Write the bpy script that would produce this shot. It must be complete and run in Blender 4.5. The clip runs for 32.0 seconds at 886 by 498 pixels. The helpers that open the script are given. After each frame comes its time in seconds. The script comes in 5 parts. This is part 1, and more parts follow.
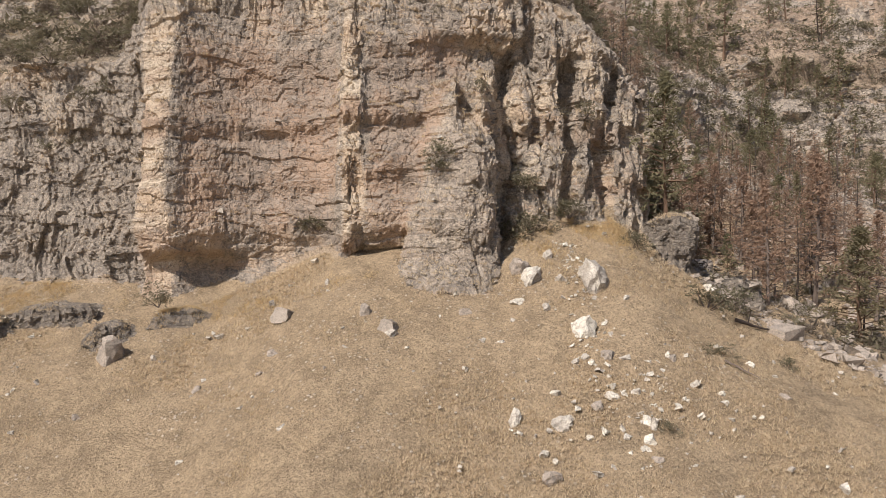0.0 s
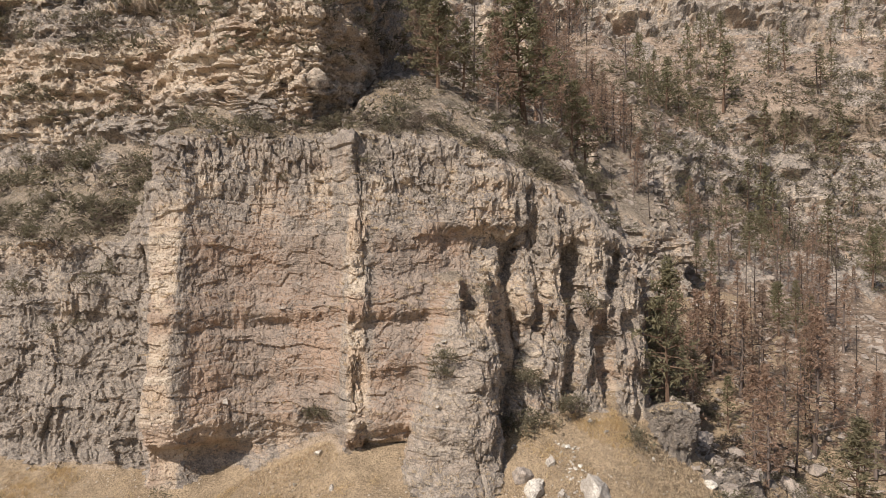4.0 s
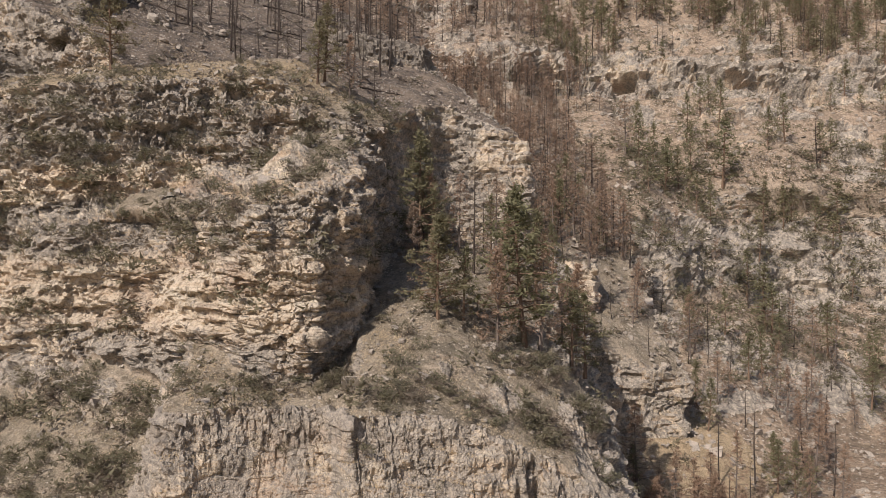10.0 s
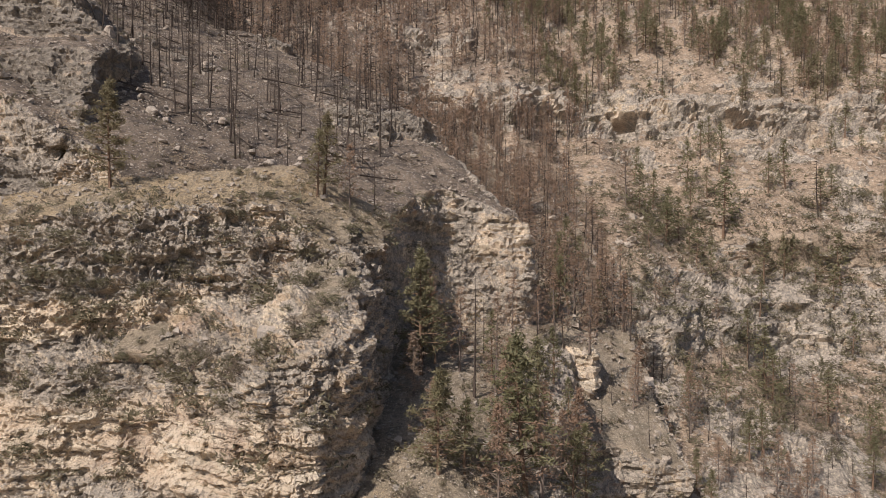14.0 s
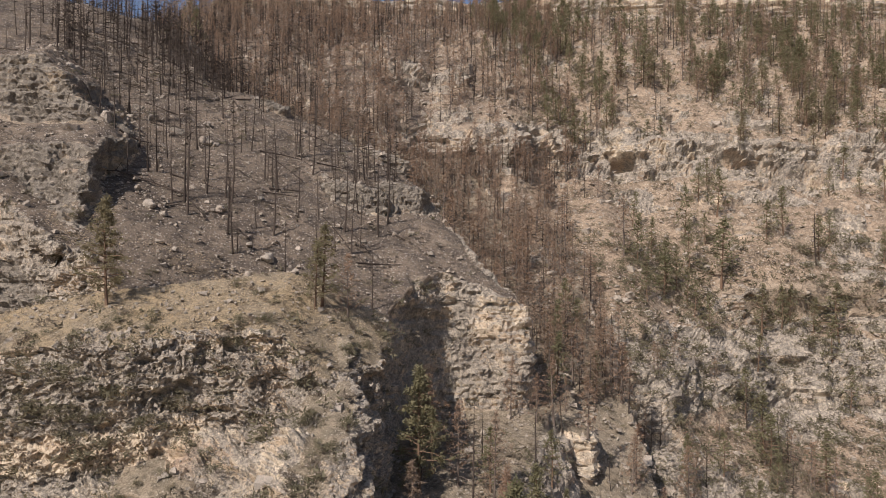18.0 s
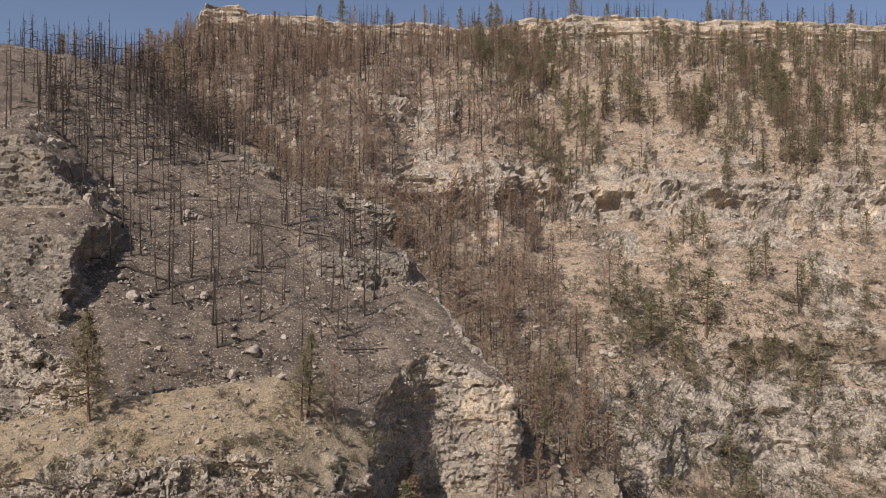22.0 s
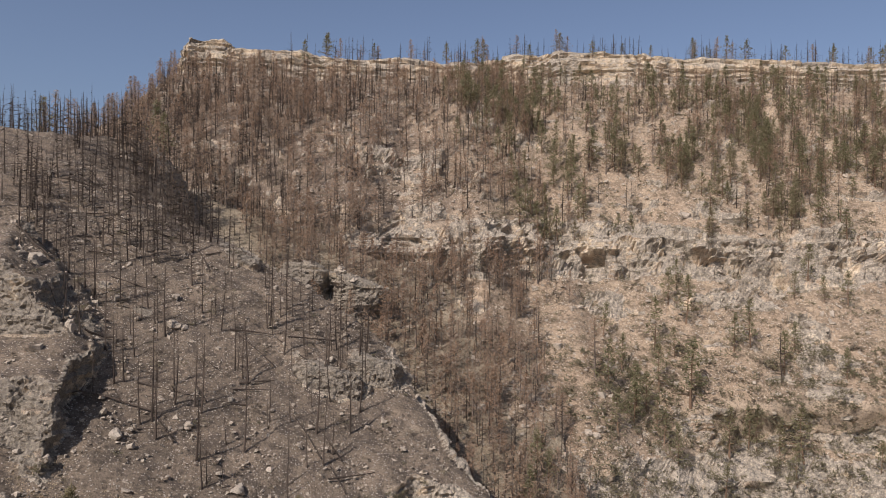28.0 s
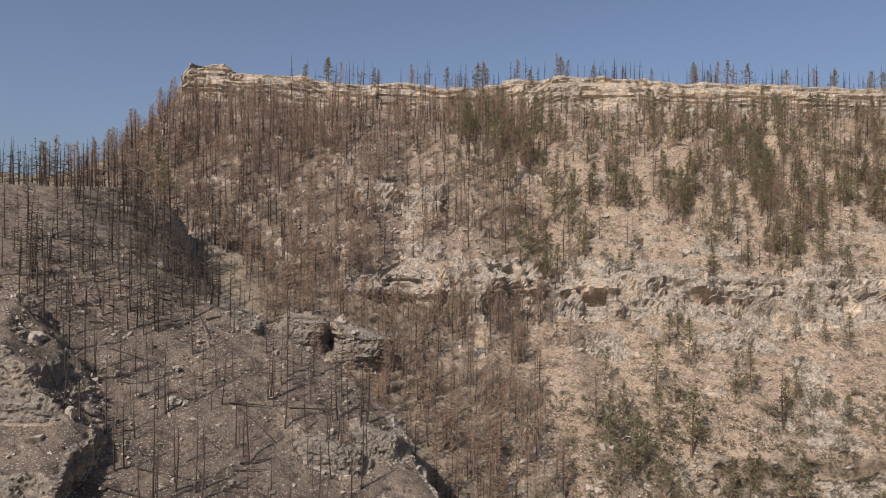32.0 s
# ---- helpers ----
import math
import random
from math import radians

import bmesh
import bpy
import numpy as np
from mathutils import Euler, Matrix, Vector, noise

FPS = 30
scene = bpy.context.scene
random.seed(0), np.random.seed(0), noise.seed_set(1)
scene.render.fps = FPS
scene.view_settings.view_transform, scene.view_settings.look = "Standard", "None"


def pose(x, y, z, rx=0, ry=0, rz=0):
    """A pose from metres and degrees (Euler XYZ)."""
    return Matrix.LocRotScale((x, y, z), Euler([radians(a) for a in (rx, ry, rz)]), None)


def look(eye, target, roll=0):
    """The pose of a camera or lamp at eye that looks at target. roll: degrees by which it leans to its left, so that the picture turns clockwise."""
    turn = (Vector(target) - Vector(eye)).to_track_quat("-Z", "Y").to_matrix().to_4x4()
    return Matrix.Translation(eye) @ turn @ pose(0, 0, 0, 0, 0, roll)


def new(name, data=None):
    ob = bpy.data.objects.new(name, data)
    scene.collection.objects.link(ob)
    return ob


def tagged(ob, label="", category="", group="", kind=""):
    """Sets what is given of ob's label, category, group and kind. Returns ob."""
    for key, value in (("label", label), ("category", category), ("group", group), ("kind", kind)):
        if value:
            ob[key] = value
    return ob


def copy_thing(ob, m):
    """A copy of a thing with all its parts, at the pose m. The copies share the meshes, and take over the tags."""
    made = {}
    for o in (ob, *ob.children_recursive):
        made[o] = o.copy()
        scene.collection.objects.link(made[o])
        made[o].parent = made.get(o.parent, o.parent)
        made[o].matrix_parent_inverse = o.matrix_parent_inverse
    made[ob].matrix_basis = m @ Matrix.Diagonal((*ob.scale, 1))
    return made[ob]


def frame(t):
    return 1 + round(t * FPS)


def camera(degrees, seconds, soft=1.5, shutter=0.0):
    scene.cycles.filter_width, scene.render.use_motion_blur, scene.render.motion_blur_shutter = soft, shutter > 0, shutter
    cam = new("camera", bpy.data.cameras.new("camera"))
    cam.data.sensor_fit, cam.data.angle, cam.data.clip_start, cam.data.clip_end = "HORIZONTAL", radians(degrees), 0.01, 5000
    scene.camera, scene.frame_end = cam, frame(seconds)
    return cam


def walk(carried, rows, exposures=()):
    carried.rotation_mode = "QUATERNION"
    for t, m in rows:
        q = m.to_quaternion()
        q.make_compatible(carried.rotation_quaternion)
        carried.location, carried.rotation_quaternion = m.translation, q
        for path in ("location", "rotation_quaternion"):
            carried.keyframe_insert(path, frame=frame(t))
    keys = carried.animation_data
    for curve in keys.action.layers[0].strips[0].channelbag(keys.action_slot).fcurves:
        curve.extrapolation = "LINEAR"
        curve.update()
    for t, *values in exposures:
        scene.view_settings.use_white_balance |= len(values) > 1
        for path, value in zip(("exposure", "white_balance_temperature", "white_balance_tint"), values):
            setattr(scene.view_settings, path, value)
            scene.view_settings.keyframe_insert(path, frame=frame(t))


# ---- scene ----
import functools
import itertools

cam = camera(63.0, 32.0, 0.7)
METRES, EYE, TILT, LEAN, TURN = 100.0, 20.0, 0.0, 0.0, 0.0
ROWS = [
    (0.0, 0.0, 0.0, 0.0, 0.0, 0.0, -0.0),
    (0.5, -0.0002, -0.0001, 0.0163, -0.0, 0.01, -0.03),
    (1.0, -0.0005, -0.0003, 0.0323, -0.02, 0.02, -0.06),
    (1.5, -0.001, -0.0007, 0.0484, -0.04, 0.02, -0.08),
    (2.0, -0.0015, -0.0012, 0.0641, -0.07, 0.03, -0.09),
    (2.5, -0.0022, -0.0019, 0.08, -0.09, 0.03, -0.12),
    (3.0, -0.0028, -0.0024, 0.0958, -0.1, 0.01, -0.14),
    (3.5, -0.0034, -0.0028, 0.1117, -0.13, 0.01, -0.19),
    (5.5, -0.0049, -0.0033, 0.1762, -0.17, -0.05, -0.33),
    (6.0, -0.0049, -0.0031, 0.1918, -0.18, -0.04, -0.32),
    (6.5, -0.005, -0.0027, 0.2076, -0.2, -0.05, -0.35),
    (7.0, -0.005, -0.0024, 0.2235, -0.22, -0.07, -0.38),
    (7.5, -0.0052, -0.002, 0.2393, -0.23, -0.06, -0.38),
    (8.0, -0.0052, -0.002, 0.2554, -0.24, -0.08, -0.4),
    (8.5, -0.0054, -0.0013, 0.2712, -0.24, -0.08, -0.4),
    (9.0, -0.0057, -0.0008, 0.2871, -0.26, -0.09, -0.42),
    (9.5, -0.0058, -0.0006, 0.3029, -0.26, -0.1, -0.42),
    (10.0, -0.006, -0.0002, 0.319, -0.27, -0.13, -0.43),
    (10.5, -0.0062, 0.0003, 0.3349, -0.28, -0.15, -0.43),
    (11.0, -0.0062, 0.0007, 0.3508, -0.27, -0.15, -0.45),
    (11.5, -0.0065, 0.0012, 0.3666, -0.29, -0.16, -0.45),
    (12.0, -0.0068, 0.0017, 0.3822, -0.31, -0.17, -0.44),
    (12.5, -0.0071, 0.0021, 0.3983, -0.31, -0.19, -0.45),
    (13.0, -0.0074, 0.0026, 0.4143, -0.32, -0.2, -0.46),
    (13.5, -0.0077, 0.0033, 0.4301, -0.31, -0.2, -0.46),
    (14.0, -0.008, 0.0038, 0.4461, -0.31, -0.22, -0.47),
    (14.5, -0.0082, 0.0043, 0.4622, -0.3, -0.24, -0.47),
    (16.5, -0.0091, 0.0064, 0.5251, -0.41, -0.27, -0.45),
    (17.0, -0.0094, 0.0069, 0.5407, -0.44, -0.27, -0.46),
    (17.5, -0.0095, 0.0072, 0.5562, -0.43, -0.29, -0.48),
    (18.0, -0.0097, 0.0075, 0.5717, -0.49, -0.28, -0.49),
    (18.5, -0.0101, 0.008, 0.5872, -0.54, -0.29, -0.49),
    (19.0, -0.0103, 0.0083, 0.6028, -0.69, -0.31, -0.51),
    (19.5, -0.0107, 0.0089, 0.6182, -0.87, -0.31, -0.51),
    (20.0, -0.0111, 0.0095, 0.6339, -1.03, -0.33, -0.53),
    (20.5, -0.0114, 0.0097, 0.6495, -1.19, -0.33, -0.55),
    (21.0, -0.0118, 0.01, 0.6651, -1.36, -0.35, -0.58),
    (21.5, -0.0124, 0.0108, 0.6792, -1.51, -0.34, -0.58),
    (22.0, -0.0127, 0.0112, 0.6947, -1.64, -0.35, -0.6),
    (22.5, -0.0131, 0.0115, 0.71, -1.78, -0.36, -0.61),
    (23.0, -0.0133, 0.0119, 0.7251, -1.91, -0.37, -0.63),
    (23.5, -0.0138, 0.0125, 0.7402, -2.06, -0.39, -0.64),
    (24.0, -0.0143, 0.0131, 0.755, -2.18, -0.39, -0.64),
    (24.5, -0.0147, 0.0135, 0.7703, -2.29, -0.39, -0.65),
    (25.0, -0.0152, 0.0139, 0.7854, -2.45, -0.39, -0.66),
    (25.5, -0.0154, 0.0142, 0.8007, -2.62, -0.41, -0.69),
    (27.5, -0.0175, 0.0163, 0.8616, -2.85, -0.46, -0.77),
    (28.0, -0.0178, 0.0167, 0.8767, -2.84, -0.46, -0.78),
    (28.5, -0.0182, 0.0173, 0.8921, -2.84, -0.47, -0.79),
    (29.0, -0.0187, 0.0178, 0.9077, -2.84, -0.47, -0.8),
    (29.5, -0.0191, 0.0184, 0.9231, -2.83, -0.48, -0.8),
    (30.0, -0.0195, 0.019, 0.9384, -2.83, -0.48, -0.81),
    (30.5, -0.02, 0.0196, 0.9538, -2.83, -0.5, -0.82),
    (31.0, -0.0206, 0.0203, 0.9688, -2.83, -0.5, -0.82),
    (31.5, -0.021, 0.0208, 0.9842, -2.83, -0.5, -0.84),
    (32.0, -0.0215, 0.0213, 0.9993, -2.84, -0.49, -0.83),
]
walk(cam, [(t, pose(0, 0, EYE, TILT, LEAN, TURN) @ pose(METRES * x, METRES * y, METRES * z, 90 + pitch, roll, yaw)) for t, x, y, z, yaw, pitch, roll in ROWS],
     [(0.0, 0.29, 6300, 13), (32.0, 0.29, 6300, 13)])

# ---- daylight: a hazy autumn sun, high on the left behind the camera ----
SUN = Vector((-0.45, -0.57, 0.69)).normalized()
world = bpy.data.worlds.new("sky")
scene.world = world
world.use_nodes = True
wn = world.node_tree.nodes
sky = wn.new("ShaderNodeTexSky")
sky.sky_type, sky.sun_disc = "NISHITA", False
sky.sun_elevation, sky.sun_rotation = math.asin(SUN.z), math.atan2(SUN.x, SUN.y)
sky.altitude, sky.air_density, sky.dust_density, sky.ozone_density = 1500.0, 1.0, 8.0, 4.5
wn["Background"].inputs["Strength"].default_value = 0.08
haze = wn.new("ShaderNodeHueSaturation")
haze.inputs["Saturation"].default_value = 0.82
world.node_tree.links.new(sky.outputs[0], haze.inputs["Color"])
world.node_tree.links.new(haze.outputs[0], wn["Background"].inputs["Color"])
lamp = bpy.data.lights.new("sun", "SUN")
lamp.energy, lamp.angle, lamp.color = 4.4, radians(0.6), (1.0, 0.905, 0.80)
new("sun", lamp).matrix_world = look(SUN * 400, (0, 0, 0))


# ---- materials ----
class Shade:
    """A node material put together line by line."""

    def __init__(self, name, rough=0.9, spec=0.25):
        self.mat = bpy.data.materials.new(name)
        self.mat.use_nodes = True
        self.n, self.l = self.mat.node_tree.nodes, self.mat.node_tree.links
        self.b = self.n["Principled BSDF"]
        self.b.inputs["Roughness"].default_value = rough
        self.b.inputs["Specular IOR Level"].default_value = spec
        self.geo = self.n.new("ShaderNodeNewGeometry")
        self.pos = self.geo.outputs["Position"]

    def put(self, socket, value):
        if isinstance(value, bpy.types.NodeSocket):
            self.l.new(value, socket)
        else:
            socket.default_value = value

    def scaled(self, sx, sy, sz):
        m = self.n.new("ShaderNodeMapping")
        m.inputs["Scale"].default_value = (sx, sy, sz)
        self.l.new(self.pos, m.inputs["Vector"])
        return m.outputs[0]

    def noise(self, size, detail=4.0, rough=0.6, stretch=(1, 1, 1), warp=0.0):
        t = self.n.new("ShaderNodeTexNoise")
        t.inputs["Scale"].default_value = 1.0
        t.inputs["Detail"].default_value, t.inputs["Roughness"].default_value, t.inputs["Distortion"].default_value = detail, rough, warp
        self.l.new(self.scaled(*(k / size for k in stretch)), t.inputs["Vector"])
        return t.outputs["Fac"]

    def voronoi(self, size, stretch=(1, 1, 1), feature="F1", out="Distance"):
        t = self.n.new("ShaderNodeTexVoronoi")
        t.feature = feature
        t.inputs["Scale"].default_value = 1.0
        self.l.new(self.scaled(*(k / size for k in stretch)), t.inputs["Vector"])
        return t.outputs[out]

    def ramp(self, value, a, b, lo=0.0, hi=1.0):
        m = self.n.new("ShaderNodeMapRange")
        m.interpolation_type = "SMOOTHSTEP"
        for k, v in zip(("Value", "From Min", "From Max", "To Min", "To Max"), (value, a, b, lo, hi)):
            self.put(m.inputs[k], v)
        return m.outputs[0]

    def math(self, op, a, b=0.0):
        m = self.n.new("ShaderNodeMath")
        m.operation = op
        self.put(m.inputs[0], a), self.put(m.inputs[1], b)
        return m.outputs[0]

    def mix(self, fac, a, b):
        m = self.n.new("ShaderNodeMix")
        m.data_type = "RGBA"
        self.put(m.inputs["Factor"], fac)
        for s, v in ((m.inputs[6], a), (m.inputs[7], b)):
            self.put(s, v if isinstance(v, bpy.types.NodeSocket) else (*v, 1.0))
        return m.outputs[2]

    def axis(self, which, normal=False):
        s = self.n.new("ShaderNodeSeparateXYZ")
        self.l.new(self.geo.outputs["Normal" if normal else "Position"], s.inputs[0])
        return s.outputs[which]

    def random(self):
        return self.n.new("ShaderNodeObjectInfo").outputs["Random"]

    def island(self):
        return self.geo.outputs["Random Per Island"]

    def done(self, colour, bump=None, strength=0.5, distance=0.1):
        self.put(self.b.inputs["Base Color"], colour if isinstance(colour, bpy.types.NodeSocket) else (*colour, 1.0))
        if bump is not None:
            n = self.n.new("ShaderNodeBump")
            n.inputs["Strength"].default_value, n.inputs["Distance"].default_value = strength, distance
            self.l.new(bump, n.inputs["Height"])
            self.l.new(n.outputs[0], self.b.inputs["Normal"])
        return self.mat


CREAM, PALE, RUST, GREY, DARK = (0.60, 0.46, 0.32), (0.72, 0.61, 0.46), (0.375, 0.262, 0.186), (0.36, 0.315, 0.26), (0.14, 0.124, 0.105)


def limestone(name, size=1.0, red=0.5, grey=0.5, alcove=False, bed=False, relief=0.26, tone=1.0, grit=0.1):
    s = Shade(name)
    cream, pale = tuple(tone * k for k in CREAM), tuple(tone * k for k in PALE)
    beds = s.noise(1.0 * size, 5, 0.65, (0.12, 0.12, 1.0), 0.3)
    wide = s.noise(8 * size, 4, 0.6)
    streak = s.noise(1.6 * size, 5, 0.65, (1, 1, 0.16), 0.4)
    grain = s.noise(0.2 * size, 6, 0.75)
    c = s.mix(s.ramp(beds, 0.38, 0.64), cream, pale)
    rust = s.math("MULTIPLY", s.ramp(s.noise(6 * size, 5, 0.62, (1, 1, 1.6), 0.5), 0.62 - 0.3 * red, 0.74 - 0.24 * red), s.ramp(beds, 0.2, 0.75, 1.0, 0.55))
    if alcove:
        x, z = s.axis(0), s.axis(2)
        box = s.math("MULTIPLY", s.ramp(x, -17.9, -16.8), s.ramp(x, -6.4, -7.4))
        box2 = s.math("MULTIPLY", s.math("MULTIPLY", s.ramp(x, -5.6, -4.4), s.ramp(x, 3.0, 0.5)), s.ramp(s.axis(1), 45.2, 46.2))
        rise = s.math("MULTIPLY", s.ramp(s.math("ADD", z, s.math("MULTIPLY", wide, 8.0)), 41.5, 37.0), s.ramp(z, 19, 23, 0.45, 0.95))
        rust = s.math("MAXIMUM", rust, s.math("MULTIPLY", s.math("MAXIMUM", box, box2), rise))
        warp = s.math("ADD", x, s.math("MULTIPLY", s.math("SUBTRACT", streak, 0.5), 1.6))
        ribs = None
        for mid, half in ((-18.7, 1.0), (-5.8, 0.6)):
            r = s.ramp(s.math("ABSOLUTE", s.math("SUBTRACT", warp, mid)), half + 0.25, half - 0.25)
            ribs = r if ribs is None else s.math("MAXIMUM", ribs, r)
        ribs = s.math("MULTIPLY", ribs, s.ramp(z, 37.5, 34.0))
    c = s.mix(s.math("MULTIPLY", rust, 0.85), c, s.mix(s.ramp(wide, 0.35, 0.65), RUST, tuple(0.8 * k for k in RUST)))
    up = s.ramp(s.axis(2, True), -0.1, 0.75)
    lichen = s.math("ADD", s.math("MULTIPLY", streak, 0.6), s.math("ADD", s.math("MULTIPLY", wide, 0.55), s.math("MULTIPLY", up, 0.14)))
    lichen = s.ramp(lichen, 0.73 - 0.3 * grey, 0.82 - 0.28 * grey)
    if alcove:
        lichen = s.math("MULTIPLY", lichen, s.ramp(rust, 0.3, 0.95, 1.0, 0.6))
        lichen = s.math("MAXIMUM", lichen, s.math("MULTIPLY", s.ramp(x, -19.6, -20.4), s.math("MULTIPLY", s.ramp(z, 33.5, 31.0), s.ramp(streak, 0.62, 0.5))))
        lichen = s.math("MAXIMUM", lichen, s.math("MULTIPLY", s.ramp(s.math("ADD", z, s.math("MULTIPLY", streak, 5.0)), 39.0, 41.0), s.ramp(wide, 0.4, 0.55, 0.4, 1.0)))
        lichen = s.math("MULTIPLY", lichen, s.ramp(ribs, 0.0, 1.0, 1.0, 0.1))
        pillar = s.math("MULTIPLY", s.ramp(s.axis(1), 46.0, 45.3), s.ramp(x, -3.2, -2.6))
        lichen = s.math("MAXIMUM", lichen, s.math("MULTIPLY", pillar, s.ramp(streak, 0.66, 0.42, 0.4, 0.85)))
    if bed:
        level = s.math("ADD", s.axis(2), s.math("MULTIPLY", s.math("SUBTRACT", wide, 0.5), 5.0))
        clean = s.math("MULTIPLY", s.math("MULTIPLY", s.ramp(level, 55.6, 56.4), s.ramp(level, 60.2, 59.2)), s.ramp(s.axis(0), -21.0, -25.0))
        base = s.math("MULTIPLY", s.ramp(level, 52.5, 50.0), s.ramp(s.axis(2), 43.0, 46.0))
        lichen = s.math("MULTIPLY", lichen, s.ramp(s.math("MAXIMUM", clean, s.math("MULTIPLY", base, 0.75)), 0.0, 1.0, 1.0, 0.12))
    c = s.mix(s.math("MULTIPLY", lichen, 0.9), c, s.mix(grain, tuple(0.72 * tone * k for k in GREY), tuple(1.3 * tone * k for k in GREY)))
    spots = s.ramp(s.math("ADD", s.noise(0.55 * size, 6, 0.75), s.math("MULTIPLY", lichen, 0.1)), 0.55, 0.66)
    c = s.mix(s.math("MULTIPLY", spots, 0.6), c, DARK)
    bare = s.ramp(rust, 0.4, 0.95, 1.0, 0.25) if alcove else 1.0
    c = s.mix(s.math("MULTIPLY", s.ramp(grain, 0.52, 0.72, 0.0, 0.45), bare), c, pale)
    seam = s.math("MULTIPLY", s.ramp(s.voronoi(1.5 * size, (1, 1, 2.2), "DISTANCE_TO_EDGE"), 0.03, 0.005), s.ramp(s.noise(2.5 * size, 4, 0.7), 0.5, 0.6))
    seam = s.math("MAXIMUM", seam, s.math("MULTIPLY", s.ramp(s.noise(0.5 * size, 4, 0.7, (0.16, 0.16, 1.0), 0.3), 0.64, 0.70), 0.7))
    c = s.mix(s.math("MULTIPLY", seam, 0.55), c, tuple(0.5 * k for k in DARK))
    speck = s.noise(grit, 4, 0.8)
    c = s.mix(s.ramp(speck, 0.53, 0.63, 0.0, 0.68), c, tuple(0.8 * k for k in DARK))
    c = s.mix(s.math("MULTIPLY", s.ramp(speck, 0.46, 0.37, 0.0, 0.5), bare), c, pale)
    crack = s.ramp(s.voronoi(0.9 * size, (1, 1, 1.5), "DISTANCE_TO_EDGE"), 0.0, 0.05, 0.0, 1.0)
    h = s.math("ADD", s.math("MULTIPLY", beds, 0.9), s.math("ADD", s.math("MULTIPLY", grain, 0.6), s.math("MULTIPLY", crack, 0.22)))
    h = s.math("ADD", h, s.math("MULTIPLY", s.noise(0.3 * size, 5, 0.75, (1, 1, 1.6)), 0.8))
    return s.done(c, h, 1.0, relief * size)


def soil(name, base, second, stone, amount=0.5, size=1.0, dark=None, burnt=False, grit=0.08, tuft=0.6):
    s = Shade(name)
    wide, mid, fine = s.noise(7 * size, 4, 0.6), s.noise(1.3 * size, 5, 0.65), s.noise(0.13 * size, 6, 0.75)
    c = s.mix(s.ramp(s.math("ADD", s.math("MULTIPLY", wide, 0.6), s.math("MULTIPLY", mid, 0.4)), 0.42, 0.58), base, second)
    if dark:
        c = s.mix(s.ramp(s.math("ADD", s.math("MULTIPLY", mid, 0.6), s.math("MULTIPLY", s.noise(3.2 * size, 5, 0.6), 0.4)), 0.46, 0.58, 0, 0.85), c, dark)
    if burnt:
        edge = s.math("ADD", s.axis(0), s.math("MULTIPLY", s.math("SUBTRACT", s.noise(30, 4, 0.6), 0.5), 90.0))
        c = s.mix(s.math("MULTIPLY", s.ramp(edge, 25.0, -12.0), s.ramp(mid, 0.3, 0.7, 0.95, 0.7)), c, (0.135, 0.105, 0.085))
    clod = s.noise(0.42 * size, 5, 0.7)
    c = s.mix(s.ramp(clod, 0.5, 0.62, 0.0, 0.5), c, tuple(0.5 * k for k in base))
    pebble = s.ramp(s.voronoi(0.36 * size), 0.26, 0.2)
    tussock = s.math("MULTIPLY", s.ramp(s.voronoi(0.95 * size, (1, 1, 1.4)), 0.36, 0.24), s.ramp(s.noise(5 * size, 4, 0.65), 0.42, 0.56))
    c = s.mix(s.math("MULTIPLY", tussock, tuft), c, tuple(0.34 * k for k in base))
    where = s.ramp(s.math("ADD", s.math("MULTIPLY", mid, 0.5), s.math("MULTIPLY", wide, 0.5)), 0.60 - 0.25 * amount, 0.70 - 0.25 * amount)
    c = s.mix(s.math("MULTIPLY", s.math("MULTIPLY", pebble, where), 0.9), c, stone)
    steep = s.ramp(s.axis(2, True), 0.72, 0.5)
    c = s.mix(s.math("MULTIPLY", steep, 0.75), c, s.mix(mid, GREY, CREAM))
    c = s.mix(s.ramp(fine, 0.45, 0.62, 0.0, 0.6), c, tuple(0.4 * k for k in base))
    speck = s.noise(grit, 4, 0.8)
    c = s.mix(s.ramp(speck, 0.53, 0.63, 0.0, 0.68), c, tuple(0.3 * k for k in base))
    c = s.mix(s.ramp(speck, 0.46, 0.37, 0.0, 0.55), c, tuple(min(1, 1.35 * k) for k in base))
    h = s.math("ADD", s.math("MULTIPLY", fine, 0.8), s.math("ADD", s.math("MULTIPLY", mid, 0.8), s.math("MULTIPLY", pebble, 0.3)))
    h = s.math("SUBTRACT", h, s.math("MULTIPLY", clod, 1.0))
    return s.done(c, h, 1.0, 0.2 * size)


ROCK_LOW = limestone("weathered limestone", 1.0, 0.42, 0.62, True, False, 0.15, 0.84, 0.12)
ROCK_MID = limestone("bleached limestone", 1.1, 0.42, 0.72, False, True, 0.26, 1.0, 0.19)
ROCK_GREY = limestone("grey weathered limestone", 1.2, 0.2, 0.95, False, False, 0.26, 0.66, 0.28)
ROCK_FAR = limestone("far limestone", 1.9, 0.55, 0.78, False, False, 0.2, 0.95, 0.5)
ROCK_RIM = limestone("rim limestone", 2.0, 0.25, 0.62, False, False, 0.2, 0.92, 0.7)
GRASS_SOIL = soil("dry grass slope", (0.445, 0.34, 0.215), (0.405, 0.308, 0.196), (0.62, 0.54, 0.43), 0.5, 1.0, (0.29, 0.22, 0.138), False, 0.11, 0.25)
TERRACE_SOIL = soil("terrace grass", (0.38, 0.295, 0.185), (0.32, 0.26, 0.185), (0.52, 0.46, 0.37), 0.6, 1.0, (0.20, 0.165, 0.12), False, 0.19)
